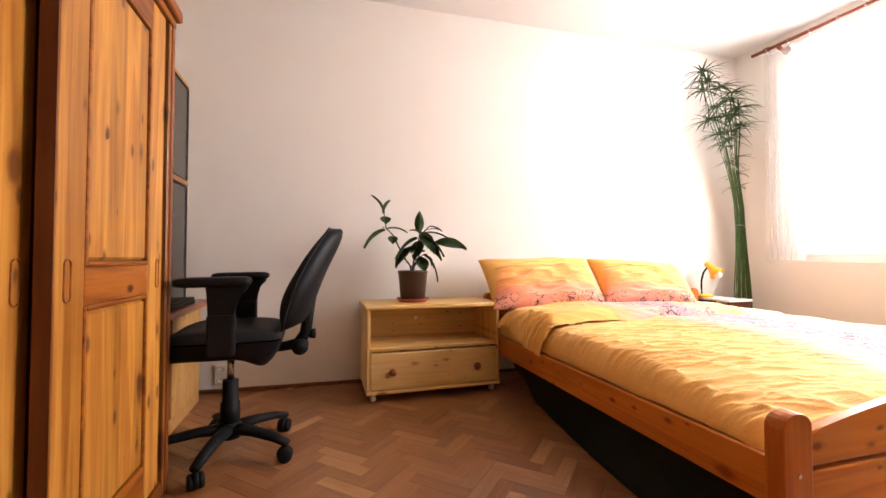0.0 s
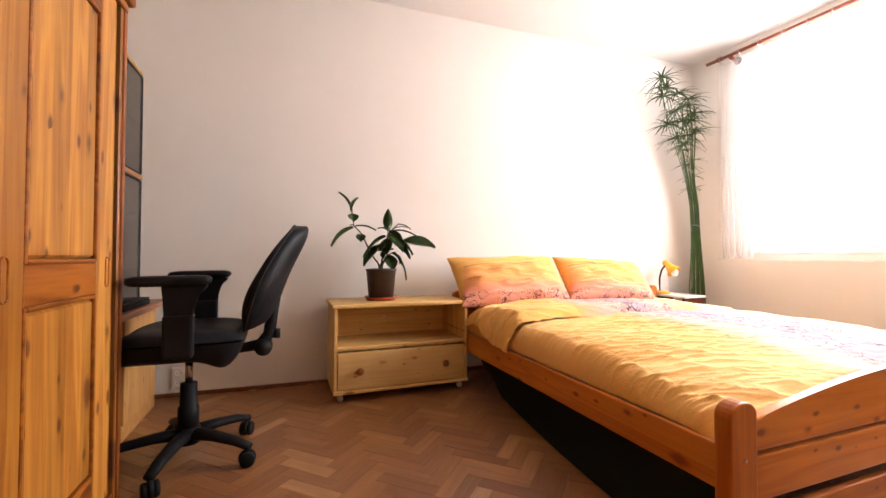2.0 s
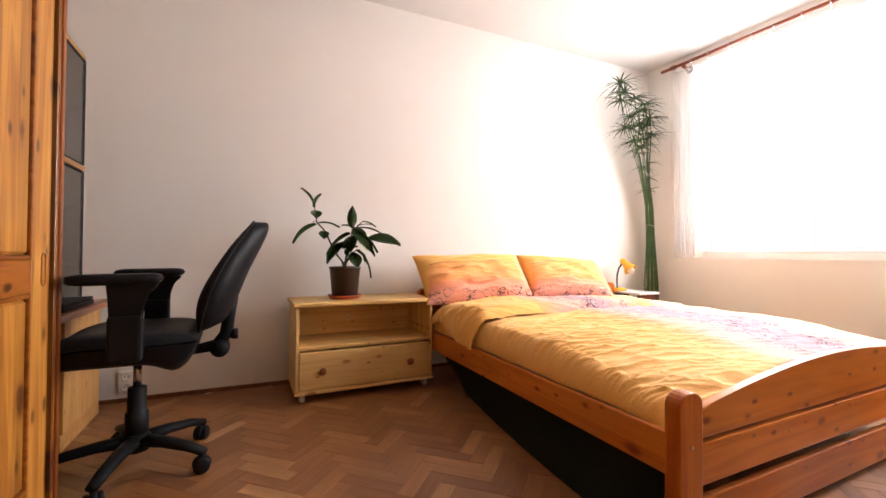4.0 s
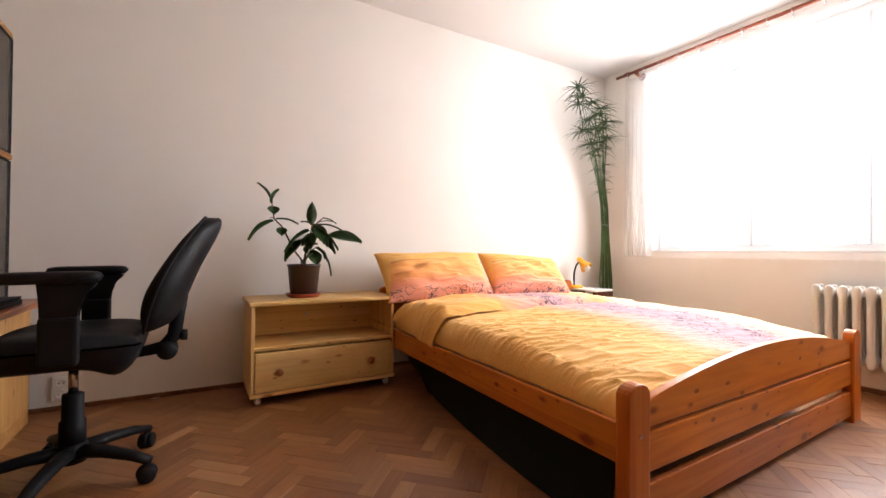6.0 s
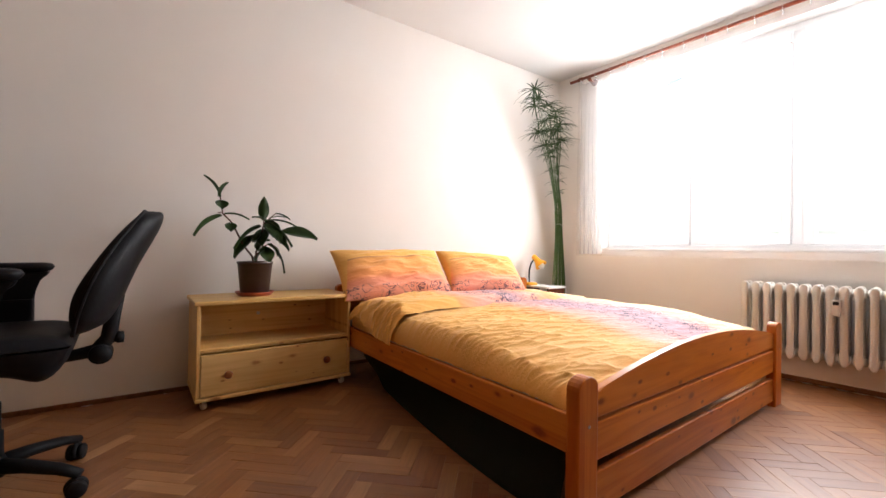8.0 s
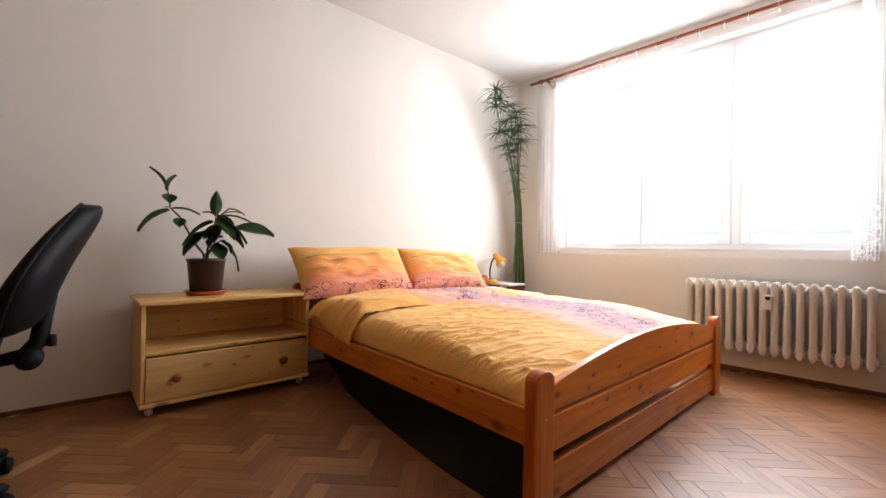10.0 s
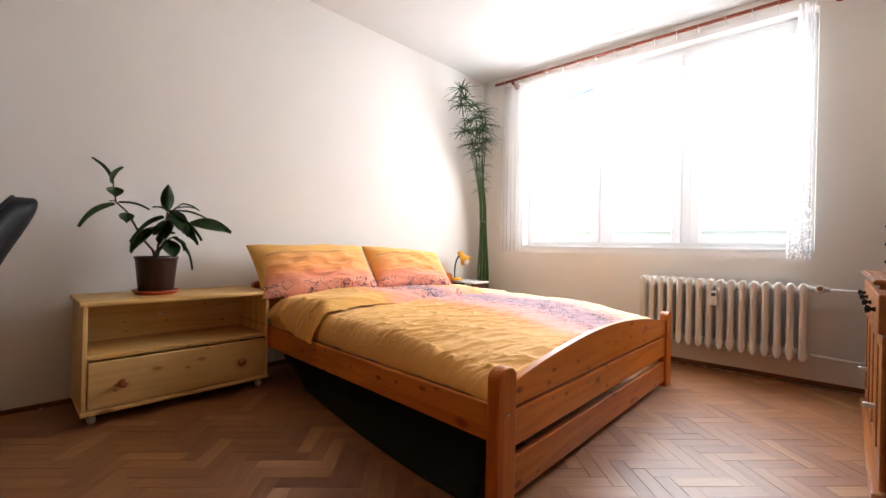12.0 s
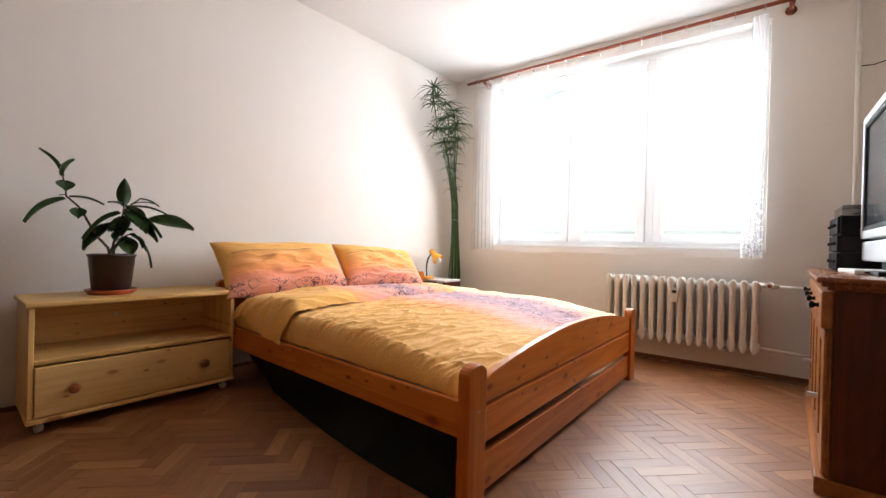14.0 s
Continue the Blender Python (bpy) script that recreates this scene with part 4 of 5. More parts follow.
# ---- side table, desk lamp, papyrus ----
table = thing("side_table", "small bedside table with a white top and brown legs", "table")
TX0, TX1, TY0, TY1, TZ = 2.970, 3.215, 2.33, 2.665, 0.530
part("top", box(TX0, TX1, TY0, TY1, TZ - 0.018, TZ, 0.004), M_TABLE_TOP, table)
for x0, x1, y0, y1 in ((TX0 + 0.01, TX1 - 0.01, TY0 + 0.01, TY0 + 0.026), (TX0 + 0.01, TX1 - 0.01, TY1 - 0.026, TY1 - 0.01)):
    part("apron", box(x0 + 0.024, x1 - 0.024, y0, y1, TZ - 0.08, TZ - 0.0185, 0.002, 1), M_CAB, table)
for x in (TX0 + 0.022, TX1 - 0.022):
    for y in (TY0 + 0.022, TY1 - 0.022):
        part("leg", box(x - 0.014, x + 0.014, y - 0.014, y + 0.014, 0.0, TZ - 0.0185, 0.003, 1), M_CAB, table)

tl = thing("desk_lamp", "yellow gooseneck desk lamp, switched off, on the side table", "lamp", pose(3.022, 2.590, TZ))
part("base", lathe([(0, 0.0005), (0.062, 0.0005), (0.064, 0.006), (0.060, 0.020), (0.050, 0.026), (0, 0.028)], 36), M_LAMP, tl, smooth=True)
part("gooseneck", tube([(-0.02, 0, 0.024), (-0.024, 0, 0.08), (-0.022, 0, 0.14), (-0.005, -0.004, 0.20), (0.02, -0.01, 0.235), (0.04, -0.014, 0.245)], 0.0075, 12), M_PLASTIC, tl, "black flexible neck", smooth=True)
shade = part("shade", turned(lathe([(0, 0.035), (0.018, 0.033), (0.026, 0.02), (0.028, -0.02), (0.036, -0.045), (0.058, -0.085), (0.060, -0.095), (0.056, -0.094), (0.033, -0.045), (0.022, -0.01), (0, -0.005)], 32), pose(0.045, -0.015, 0.255, -41, -13, 0)), M_LAMP, tl, "yellow bell-shaped shade", smooth=True)
part("bulb", turned(lathe([(0, -0.125), (0.018, -0.120), (0.030, -0.100), (0.030, -0.080), (0.014, -0.045), (0.012, -0.02), (0, -0.02)], 20), pose(0.045, -0.015, 0.255, -41, -13, 0)), M_SOCKET, shade, "white bulb", smooth=True)

pap = thing("papyrus_plant", "tall papyrus plant with tied green stalks in the corner", "potted plant", pose(3.385, 2.545, 0))
part("pot", lathe([(0, 0.001), (0.075, 0.001), (0.095, 0.17), (0.098, 0.18), (0.090, 0.18), (0.085, 0.15), (0, 0.15)], 30), M_POT, pap, smooth=True)
rng = random.Random(5)


def stalk_line(top, dx, dy, spread, bend):
    pts = []
    n = 16
    for i in range(n + 1):
        z = 0.14 + (top - 0.14) * i / n
        lean = -0.035 * smoothstep(0.8, 1.7, z) - 0.30 * max(0, (z - 1.30) / 1.1) ** 1.2
        open_ = 0.26 + 0.74 * smoothstep(1.45, 2.2, z) + 0.24 * smoothstep(1.1, 0.4, z)
        pts.append((lean * bend + dx * open_ * spread, -0.04 * smoothstep(1.2, 2.3, z) + dy * open_ * spread * 0.6, z))
    return pts


def whorl(centre, count, length, rng_):
    b = bmesh.new()
    for k in range(count):
        a = 2 * math.pi * (k + rng_.random() * 0.6) / count
        el = rng_.uniform(-0.15, 0.6)
        ln = length * rng_.uniform(0.7, 1.1)
        w = rng_.uniform(0.0045, 0.0085)
        dirh = Vector((math.cos(a), math.sin(a), 0))
        side = Vector((-math.sin(a), math.cos(a), 0))
        rows = []
        droop = rng_.uniform(0.35, 0.95)
        for i in range(6):
            t = i / 5
            p = Vector(centre) + dirh * ln * t * math.cos(el) * (1 - 0.12 * t) + Vector((0, 0, ln * (t * math.sin(el) - droop * t * t * 0.55)))
            ww = w * (1 - t) ** 0.6 + 0.0006
            rows.append((b.verts.new(p + side * ww), b.verts.new(p + Vector((0, 0, -ww * 0.5))), b.verts.new(p - side * ww)))
        for r0, r1 in zip(rows, rows[1:]):
            b.faces.new((r0[0], r0[1], r1[1], r1[0]))
            b.faces.new((r0[1], r0[2], r1[2], r1[1]))
    return b


TOPS = [(2.50, -0.16, -0.05), (2.44, -0.06, 0.02), (2.40, 0.06, 0.00), (2.36, 0.19, -0.04), (2.33, -0.22, -0.06), (2.28, 0.10, -0.08), (2.24, 0.27, 0.0), (2.20, -0.12, -0.10),
        (2.16, 0.18, -0.02), (2.12, -0.02, -0.10), (2.08, -0.26, -0.04), (2.06, 0.22, -0.08), (2.00, 0.06, -0.06), (1.96, -0.18, -0.08), (1.92, 0.02, 0.00), (1.86, -0.10, -0.05), (1.78, 0.20, -0.05), (1.72, -0.16, -0.10), (1.62, 0.17, -0.06), (1.5, 0.12, 0.02)]
for top, dx, dy in TOPS:
    line = stalk_line(1.45 + (top - 1.5) * 0.90, dx, dy, 0.80, 1.08)
    st = part("stalk", tube(line, [0.0062 - 0.0038 * i / 16 for i in range(17)], 6), M_STALK, pap, smooth=True)
    part("leaf_whorl", whorl(line[-1], 22 if top > 1.9 else 9, 0.215 if top > 1.9 else 0.15, rng), M_PAPYRUS, st)
for z, r in ((1.12, 0.045), (1.60, 0.04)):
    ln = stalk_line(z, 0, 0, 0, 1.0)[-1]
    part("tie", tube([(ln[0] + r * math.cos(a), ln[1] + r * 0.8 * math.sin(a), z + 0.01 * math.sin(2 * a)) for a in [2 * math.pi * k / 16 for k in range(17)]], 0.002, 5), M_TIE, pap)

# ---- swivel chair ----
chair = thing("office_chair", "black leatherette office swivel chair with armrests, pulled up to the desk", "office chair", pose(-0.385, 1.96, 0, 0, 0, 0))
STAR = [radians(a) for a in (-103, -31, 41, 113, 185)]
for a in STAR:
    leg = tube([(0.03 * math.cos(a), 0.03 * math.sin(a), 0.110), (0.12 * math.cos(a), 0.12 * math.sin(a), 0.108), (0.22 * math.cos(a), 0.22 * math.sin(a), 0.094), (0.282 * math.cos(a), 0.282 * math.sin(a), 0.076)], [0.032, 0.027, 0.023, 0.019], 12, flat=0.75)
    lg = part("base_leg", leg, M_PLASTIC, chair, smooth=True)
    cx, cy = 0.272 * math.cos(a), 0.272 * math.sin(a)
    turn = math.degrees(a) + 35
    wh = None
    for off in (-0.017, 0.017):
        wh = join(wh, turned(lathe([(0, -0.010), (0.024, -0.010), (0.029, -0.005), (0.029, 0.005), (0.024, 0.010), (0, 0.010)], 20), pose(cx, cy, 0.0295, 0, 0, turn) @ pose(0, off, 0, 90, 0, 0)))
    part("castor", wh, M_PLASTIC, lg, smooth=True)
    hood = turned(lathe([(0, -0.008), (0.031, -0.008), (0.033, 0.0), (0.031, 0.008), (0, 0.008)], 20), pose(cx, cy, 0.034, 0, 0, turn) @ pose(0, 0, 0, 90, 0, 0))
    join(hood, tube([(cx, cy, 0.05), (cx, cy, 0.078)], 0.008, 8))
    part("castor_hood", hood, M_PLASTIC, lg, smooth=True)
part("hub", lathe([(0, 0.070), (0.044, 0.072), (0.050, 0.09), (0.048, 0.122), (0.040, 0.140), (0, 0.142)], 28), M_PLASTIC, chair, smooth=True)
part("column_cover", lathe([(0, 0.13), (0.040, 0.13), (0.038, 0.22), (0.032, 0.225), (0.031, 0.315), (0.027, 0.318), (0, 0.319)], 28), M_PLASTIC, chair, smooth=True)
part("gas_lift", lathe([(0, 0.31), (0.0145, 0.31), (0.0145, 0.43), (0, 0.43)], 20), M_CHROME, chair, "polished steel gas lift", smooth=True)
part("mechanism", box(-0.11, 0.13, -0.07, 0.07, 0.415, 0.450, 0.012), M_PLASTIC, chair)


def seat_at(u, v, low):
    x = -0.255 + 0.468 * u
    w = 0.235 * (1 - 0.10 * abs(2 * u - 1) ** 3) * (1 if u < 0.98 else 0.96)
    y = w * (2 * v - 1)
    e = max(0, 1 - abs(2 * u - 1) ** 5) ** 0.5 * max(0, 1 - abs(2 * v - 1) ** 5) ** 0.5
    saddle = 0.018 * (2 * v - 1) ** 2 - 0.020 * smoothstep(0.3, 0.0, u)
    if low:
        return (x, y, 0.500 + saddle * 0.6 - e * (0.075 + 0.045 * math.exp(-((u - 0.87) / 0.13) ** 2)))
    return (x, y, 0.500 + saddle + e * 0.054)


sb = grid(30, 26, lambda u, v: seat_at(u, v, False))
join(sb, grid(30, 26, lambda u, v: seat_at(u, v, True)))
bmesh.ops.remove_doubles(sb, verts=sb.verts, dist=0.003)
part("seat", sb, M_FABRIC, chair, "cushioned black leatherette seat", smooth=True)


def back_at(u, v, rear):
    # u from the bottom to the top, v across
    z = 0.540 + 0.44 * u
    xc = 0.262 + 0.19 * u + 0.030 * math.sin(math.pi * u) * (-1)
    w = 0.215 * (0.86 + 0.14 * math.sin(math.pi * min(1, u * 1.1 + 0.1))) * (1 - 0.34 * smoothstep(0.35, 0.98, u)) * max(0.0, 1 - max(0.0, (u - 0.70) / 0.30) ** 3.2) ** 0.5 * (1 - 0.25 * smoothstep(0.15, -0.02, u))
    y = w * (2 * v - 1)
    e = max(0, 1 - abs(2 * u - 1) ** 3) ** 0.5 * max(0, 1 - abs(2 * v - 1) ** 3) ** 0.5
    curve = -0.045 * (2 * v - 1) ** 2
    t = 0.052 + 0.020 * math.exp(-((u - 0.25) / 0.28) ** 2)
    return (xc + curve + (0.064 * e * (1 - 0.15 * u) if rear else -t * e), y, z)


def towards_top(u):
    """Rows set closer together towards the rounded top."""
    return 1 - (1 - u) ** 1.7


bb = grid(44, 24, lambda u, v: back_at(towards_top(u), v, False))
join(bb, grid(44, 24, lambda u, v: back_at(towards_top(u), v, True)))
bmesh.ops.remove_doubles(bb, verts=bb.verts, dist=0.003)
bk = part("backrest", bb, M_FABRIC, chair, "tall black padded backrest", smooth=True)
side = [towards_top(k / 26) for k in range(27)]
rim = [back_at(u, 0.0, False) for u in side] + [back_at(u, 1.0, False) for u in side[-2::-1]]
part("piping", tube(rim, 0.006, 6), M_PLASTIC, bk, smooth=True)
part("back_strut", tube([(0.10, 0, 0.44), (0.20, 0, 0.445), (0.27, 0, 0.455), (0.305, 0, 0.50), (0.315, 0, 0.58), (0.335, 0, 0.66)], [0.022, 0.020, 0.026, 0.026, 0.024, 0.016], 12), M_PLASTIC, chair, smooth=True)
part("tilt_knob", turned(lathe([(0, -0.055), (0.030, -0.053), (0.036, -0.03), (0.036, 0.03), (0.030, 0.053), (0, 0.055)], 24), pose(0.283, 0, 0.445, 90, 0, 0)), M_PLASTIC, chair, smooth=True)
part("height_knob", turned(lathe([(0, 0), (0.016, 0), (0.018, 0.01), (0.022, 0.014), (0.022, 0.034), (0, 0.036)], 18), pose(0.315, 0, 0.498, 0, 90, 0)), M_PLASTIC, chair, smooth=True)
for s in (-1, 1):
    # upright that flares towards the rear end of the pad, over a sleeve
    flare = [(-0.024, 0.560), (0.058, 0.560), (0.060, 0.660), (0.072, 0.700), (0.100, 0.722), (0.108, 0.737), (-0.036, 0.737), (-0.030, 0.70)]
    ab = turned(prism(flare, -0.016, 0.016, 0.006), pose(0, s * 0.272, 0, 90, 0, 0))
    box(-0.030, 0.064, s * 0.272 - 0.024, s * 0.272 + 0.024, 0.478, 0.632, 0.010, 2, ab)
    box(-0.015, 0.050, min(s * 0.05, s * 0.272), max(s * 0.05, s * 0.272), 0.470, 0.492, 0.006, 2, ab)
    arm = part("armrest", ab, M_PLASTIC, chair)
    pad = grid(28, 14, lambda u, v: (-0.145 + 0.268 * u, 0.043 * (2 * v - 1) * max(0.0, 1 - abs(2 * u - 1) ** 7) ** 0.4, 0.018 * max(0.0, (1 - abs(2 * v - 1) ** 4) * (1 - abs(2 * u - 1) ** 8)) ** 0.5 + 0.004 * u))
    join(pad, grid(28, 14, lambda u, v: (-0.145 + 0.268 * u, 0.043 * (2 * v - 1) * max(0.0, 1 - abs(2 * u - 1) ** 7) ** 0.4, -0.020 * max(0.0, (1 - abs(2 * v - 1) ** 4) * (1 - abs(2 * u - 1) ** 8)) ** 0.5 + 0.004 * u)))
    bmesh.ops.remove_doubles(pad, verts=pad.verts, dist=0.0008)
    part("arm_pad", turned(pad, pose(0, s * 0.272, 0.752)), M_FABRIC, arm, "padded armrest top", smooth=True)

# ---- desk with a hutch ----
desk = thing("desk", "pine computer desk with a reddish-brown top", "desk")
DX, DY0, DY1, DZ = -0.625, 1.80, 2.725, 0.600
part("top", box(WEST_X + 0.01, DX, DY0, DY1, DZ - 0.028, DZ, 0.008), M_DESK, desk, "reddish-brown worktop")
part("pedestal", box(WEST_X + 0.02, -0.705, 2.22, DY1 - 0.004, 0.02, DZ - 0.0285, 0.003), M_DESK_Z, desk)
dd = part("pedestal_door", box(-0.7045, -0.690, 2.235, DY1 - 0.020, 0.075, DZ - 0.05, 0.003), M_DESK_Z, desk)
part("plinth", box(-0.7045, -0.695, 2.225, DY1 - 0.008, 0.0, 0.070, 0.002, 1), M_DESK_X, desk)
part("side_panel", box(WEST_X + 0.02, -0.66, DY0 + 0.002, DY0 + 0.022, 0.0, DZ - 0.0285, 0.002, 1), M_DESK_Z, desk)

hutch = thing("glass_hutch", "pine hutch with smoked glass doors standing on the desk", "cabinet")
HX, HY0, HY1, HZ1 = -0.735, 1.80, 2.535, 1.800
for y in (HY0, HY1 - 0.018):
    part("side_panel", box(WEST_X + 0.015, HX, y, y + 0.018, DZ + 0.001, HZ1 - 0.0205, 0.002, 1), M_DESK_Z, hutch)
part("top", box(WEST_X + 0.015, HX + 0.012, HY0 - 0.004, HY1 + 0.004, HZ1 - 0.020, HZ1, 0.004), M_DESK_X, hutch)
part("back_panel", box(WEST_X + 0.012, WEST_X + 0.018, HY0 + 0.018, HY1 - 0.018, DZ + 0.002, HZ1 - 0.021), M_DESK_Z, hutch)
for z in (0.78, 1.05, 1.235, 1.52):
    part("shelf", box(WEST_X + 0.02, HX - 0.004, HY0 + 0.0185, HY1 - 0.0185, z, z + 0.018), M_DESK_X, hutch)
for y0, y1 in ((HY0 + 0.004, 2.165), (2.17, HY1 - 0.004)):
    for z0, z1 in ((DZ + 0.01, 1.232), (1.262, HZ1 - 0.024)):
        dr = frame_ring(HX + 0.001, HX + 0.016, y0, y1, z0, z1, 0.009)
        door = part("glass_door", dr, M_PLASTIC, hutch, "dark-framed smoked glass door")
        part("pane", box(HX + 0.006, HX + 0.010, y0 + 0.008, y1 - 0.008, z0 + 0.008, z1 - 0.008), M_SMOKED, door)
part("cross_rail", box(HX + 0.001, HX + 0.018, HY0, HY1, 1.235, 1.260, 0.002, 1), M_DESK_X, hutch)
bkx = 2.20
for i, (w, h, mat) in enumerate(((0.03, 0.20, M_BOOK_A), (0.025, 0.22, M_BOOK_B), (0.04, 0.215, M_BOOK_A), (0.03, 0.19, M_BOOK_B), (0.035, 0.20, M_BOOK_A), (0.03, 0.17, M_BOOK_A))):
    bkn = thing("book", "pale hardback book standing on the hutch shelf" if mat is M_BOOK_A else "blue-grey hardback book standing on the hutch shelf", "book", pose(HX - 0.19, bkx, 1.2535), "books in the hutch")
    part("cover", box(0, 0.14, 0, w - 0.003, 0, h, 0.002, 1), mat, bkn)
    part("page_block", box(-0.002, 0.136, 0.004, w - 0.007, 0.004, h + 0.0005), M_SHEET, bkn)
    bkx += w

laptop = thing("laptop", "closed black laptop lying on the desk", "laptop")
part("base", box(-0.93, -0.655, 2.10, 2.46, DZ + 0.001, DZ + 0.024, 0.005), M_PLASTIC, laptop)
part("lid", box(-0.93, -0.657, 2.102, 2.458, DZ + 0.0255, DZ + 0.036, 0.004), M_PLASTIC, laptop)
cup = thing("metal_cup", "small brushed metal cup standing on the desk", "cup", pose(-0.80, 1.99, DZ))
part("cup", lathe([(0, 0.001), (0.034, 0.001), (0.036, 0.006), (0.037, 0.10), (0.035, 0.10), (0.033, 0.008), (0, 0.008)], 24), M_CHROME, cup, smooth=True)

# ---- wardrobe with sliding doors ----
ward = thing("wardrobe", "knotty orange pine wardrobe with panelled sliding doors", "wardrobe")
WX, WY0, WY1, WZ = -0.55, 0.30, 1.745, 1.72


def panelled(x, y0, y1, z0, z1, rails, thick=0.030):
    """A sliding door facing +x: frame of stiles and rails with raised panels; returns its pieces."""
    st = 0.115
    pieces = [("stile", box(x - thick, x, y0, y0 + st, z0, z1, 0.003, 1), M_WARD_Z), ("stile", box(x - thick, x, y1 - st, y1, z0, z1, 0.003, 1), M_WARD_Z)]
    for a, c in rails:
        pieces.append(("rail", box(x - thick, x - 0.0005, y0 + st, y1 - st, a, c, 0.003, 1), M_WARD_Y))
    for (a0, a1), (c0, c1) in zip(rails, rails[1:]):
        fr = 0.014
        pieces.append(("panel", box(x - thick + 0.003, x - 0.003, y0 + st + fr, y1 - st - fr, a1 + fr, c0 - fr, 0.009, 1), M_WARD_Z))
        for q in ((y0 + st, y0 + st + 0.013, a1, c0), (y1 - st - 0.013, y1 - st, a1, c0), (y0 + st + 0.013, y1 - st - 0.013, a1, a1 + 0.013), (y0 + st + 0.013, y1 - st - 0.013, c0 - 0.013, c0)):
            pieces.append(("moulding", box(x - 0.012, x + 0.002, *q, 0.005, 2), M_WARD_Y))
    return pieces


RAILS = [(0.06, 0.17), (0.725, 0.820), (1.595, 1.69)]
for x, y0, y1, nm in ((WX, 1.052, 1.650, "front"), (WX - 0.058, 0.40, 1.085, "rear")):
    d0 = part("sliding_door", box(x - 0.0335, x - 0.0305, y0 + 0.002, y1 - 0.002, 0.062, 1.688), M_WARD_Z, ward)
    for pn, pb, pm in panelled(x, y0, y1, 0.06, 1.69, RAILS):
        part(pn, pb, pm, d0)
    for gy in (y0 + 0.045, y1 - 0.045):
        pts = [(x + 0.001, gy + 0.013 * math.cos(a), 0.790 + (0.035 if math.sin(a) > 0 else -0.035) + 0.013 * math.sin(a)) for a in [2 * math.pi * k / 20 + 0.001 for k in range(21)]]
        gr = tube(pts, 0.0022, 6)
        part("finger_grip", gr, M_WARD_Y, d0, "routed oval finger grip", smooth=True)
part("door_edge", box(WX - 0.033, WX - 0.0005, 1.0475, 1.0517, 0.06, 1.69), M_WARD_EDGE_SHADED, ward)
# dark strip added as the shade in the gap beside the door
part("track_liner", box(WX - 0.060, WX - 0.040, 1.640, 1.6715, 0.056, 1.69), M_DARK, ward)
part("end_panel", box(WEST_X + 0.005, WX + 0.006, 1.672, 1.690, 0.0, WZ - 0.03, 0.003, 1), M_WARD_Z, ward)
part("end_pilaster", box(WX - 0.03, WX + 0.010, 1.691, 1.716, 0.0, WZ - 0.03, 0.004), M_WARD_POST, ward)
part("end_panel", box(WEST_X + 0.005, WX, WY0, WY0 + 0.02, 0.0, WZ - 0.03, 0.003, 1), M_WARD_Z, ward)
part("back_panel", box(WEST_X + 0.004, WEST_X + 0.012, WY0 + 0.02, 1.672, 0.04, WZ - 0.03), M_WARD_Z, ward)
part("plinth", box(WX - 0.09, WX + 0.004, WY0 + 0.02, 1.671, 0.0, 0.055, 0.003, 1), M_WARD_Y, ward)
part("top_board", box(WEST_X + 0.005, WX + 0.012, WY0 - 0.005, 1.72, WZ - 0.029, WZ, 0.006), M_WARD_Y, ward)
part("cornice", box(WX - 0.01, WX + 0.030, WY0 - 0.02, 1.735, WZ + 0.0005, WZ + 0.045, 0.014, 3), M_WARD_Y, ward)

# ---- sideboard with the television ----
cab = thing("sideboard", "red-brown wooden sideboard with drawers above panelled doors", "sideboard", Matrix.Translation((1.945, -0.174, 0)) @ pose(0, 0, 0, 0, 0, -2.2) @ Matrix.Translation((-2.10, 0.225, 0)))
CX0, CX1, CY0, CY1, CZ = 2.10, 3.45, -0.69, -0.225, 0.770
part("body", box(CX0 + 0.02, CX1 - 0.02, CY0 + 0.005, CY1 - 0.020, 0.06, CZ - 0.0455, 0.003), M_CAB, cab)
tp = box(CX0 - 0.025, CX1 + 0.02, CY0, CY1 + 0.030, CZ - 0.020, CZ, 0.008)
box(CX0 - 0.012, CX1 + 0.01, CY0 + 0.002, CY1 + 0.016, CZ - 0.034, CZ - 0.019, 0.006, 2, tp)
box(CX0 + 0.002, CX1, CY0 + 0.004, CY1, CZ - 0.045, CZ - 0.033, 0.004, 2, tp)
part("moulded_top", tp, M_CAB_TOP, cab)
part("plinth", box(CX0 + 0.021, CX1 - 0.01, CY0 + 0.036, CY1 + 0.022, 0.0, 0.0595, 0.006), M_CAB_X, cab)
n = 4
wd = (CX1 - CX0 - 0.05) / n
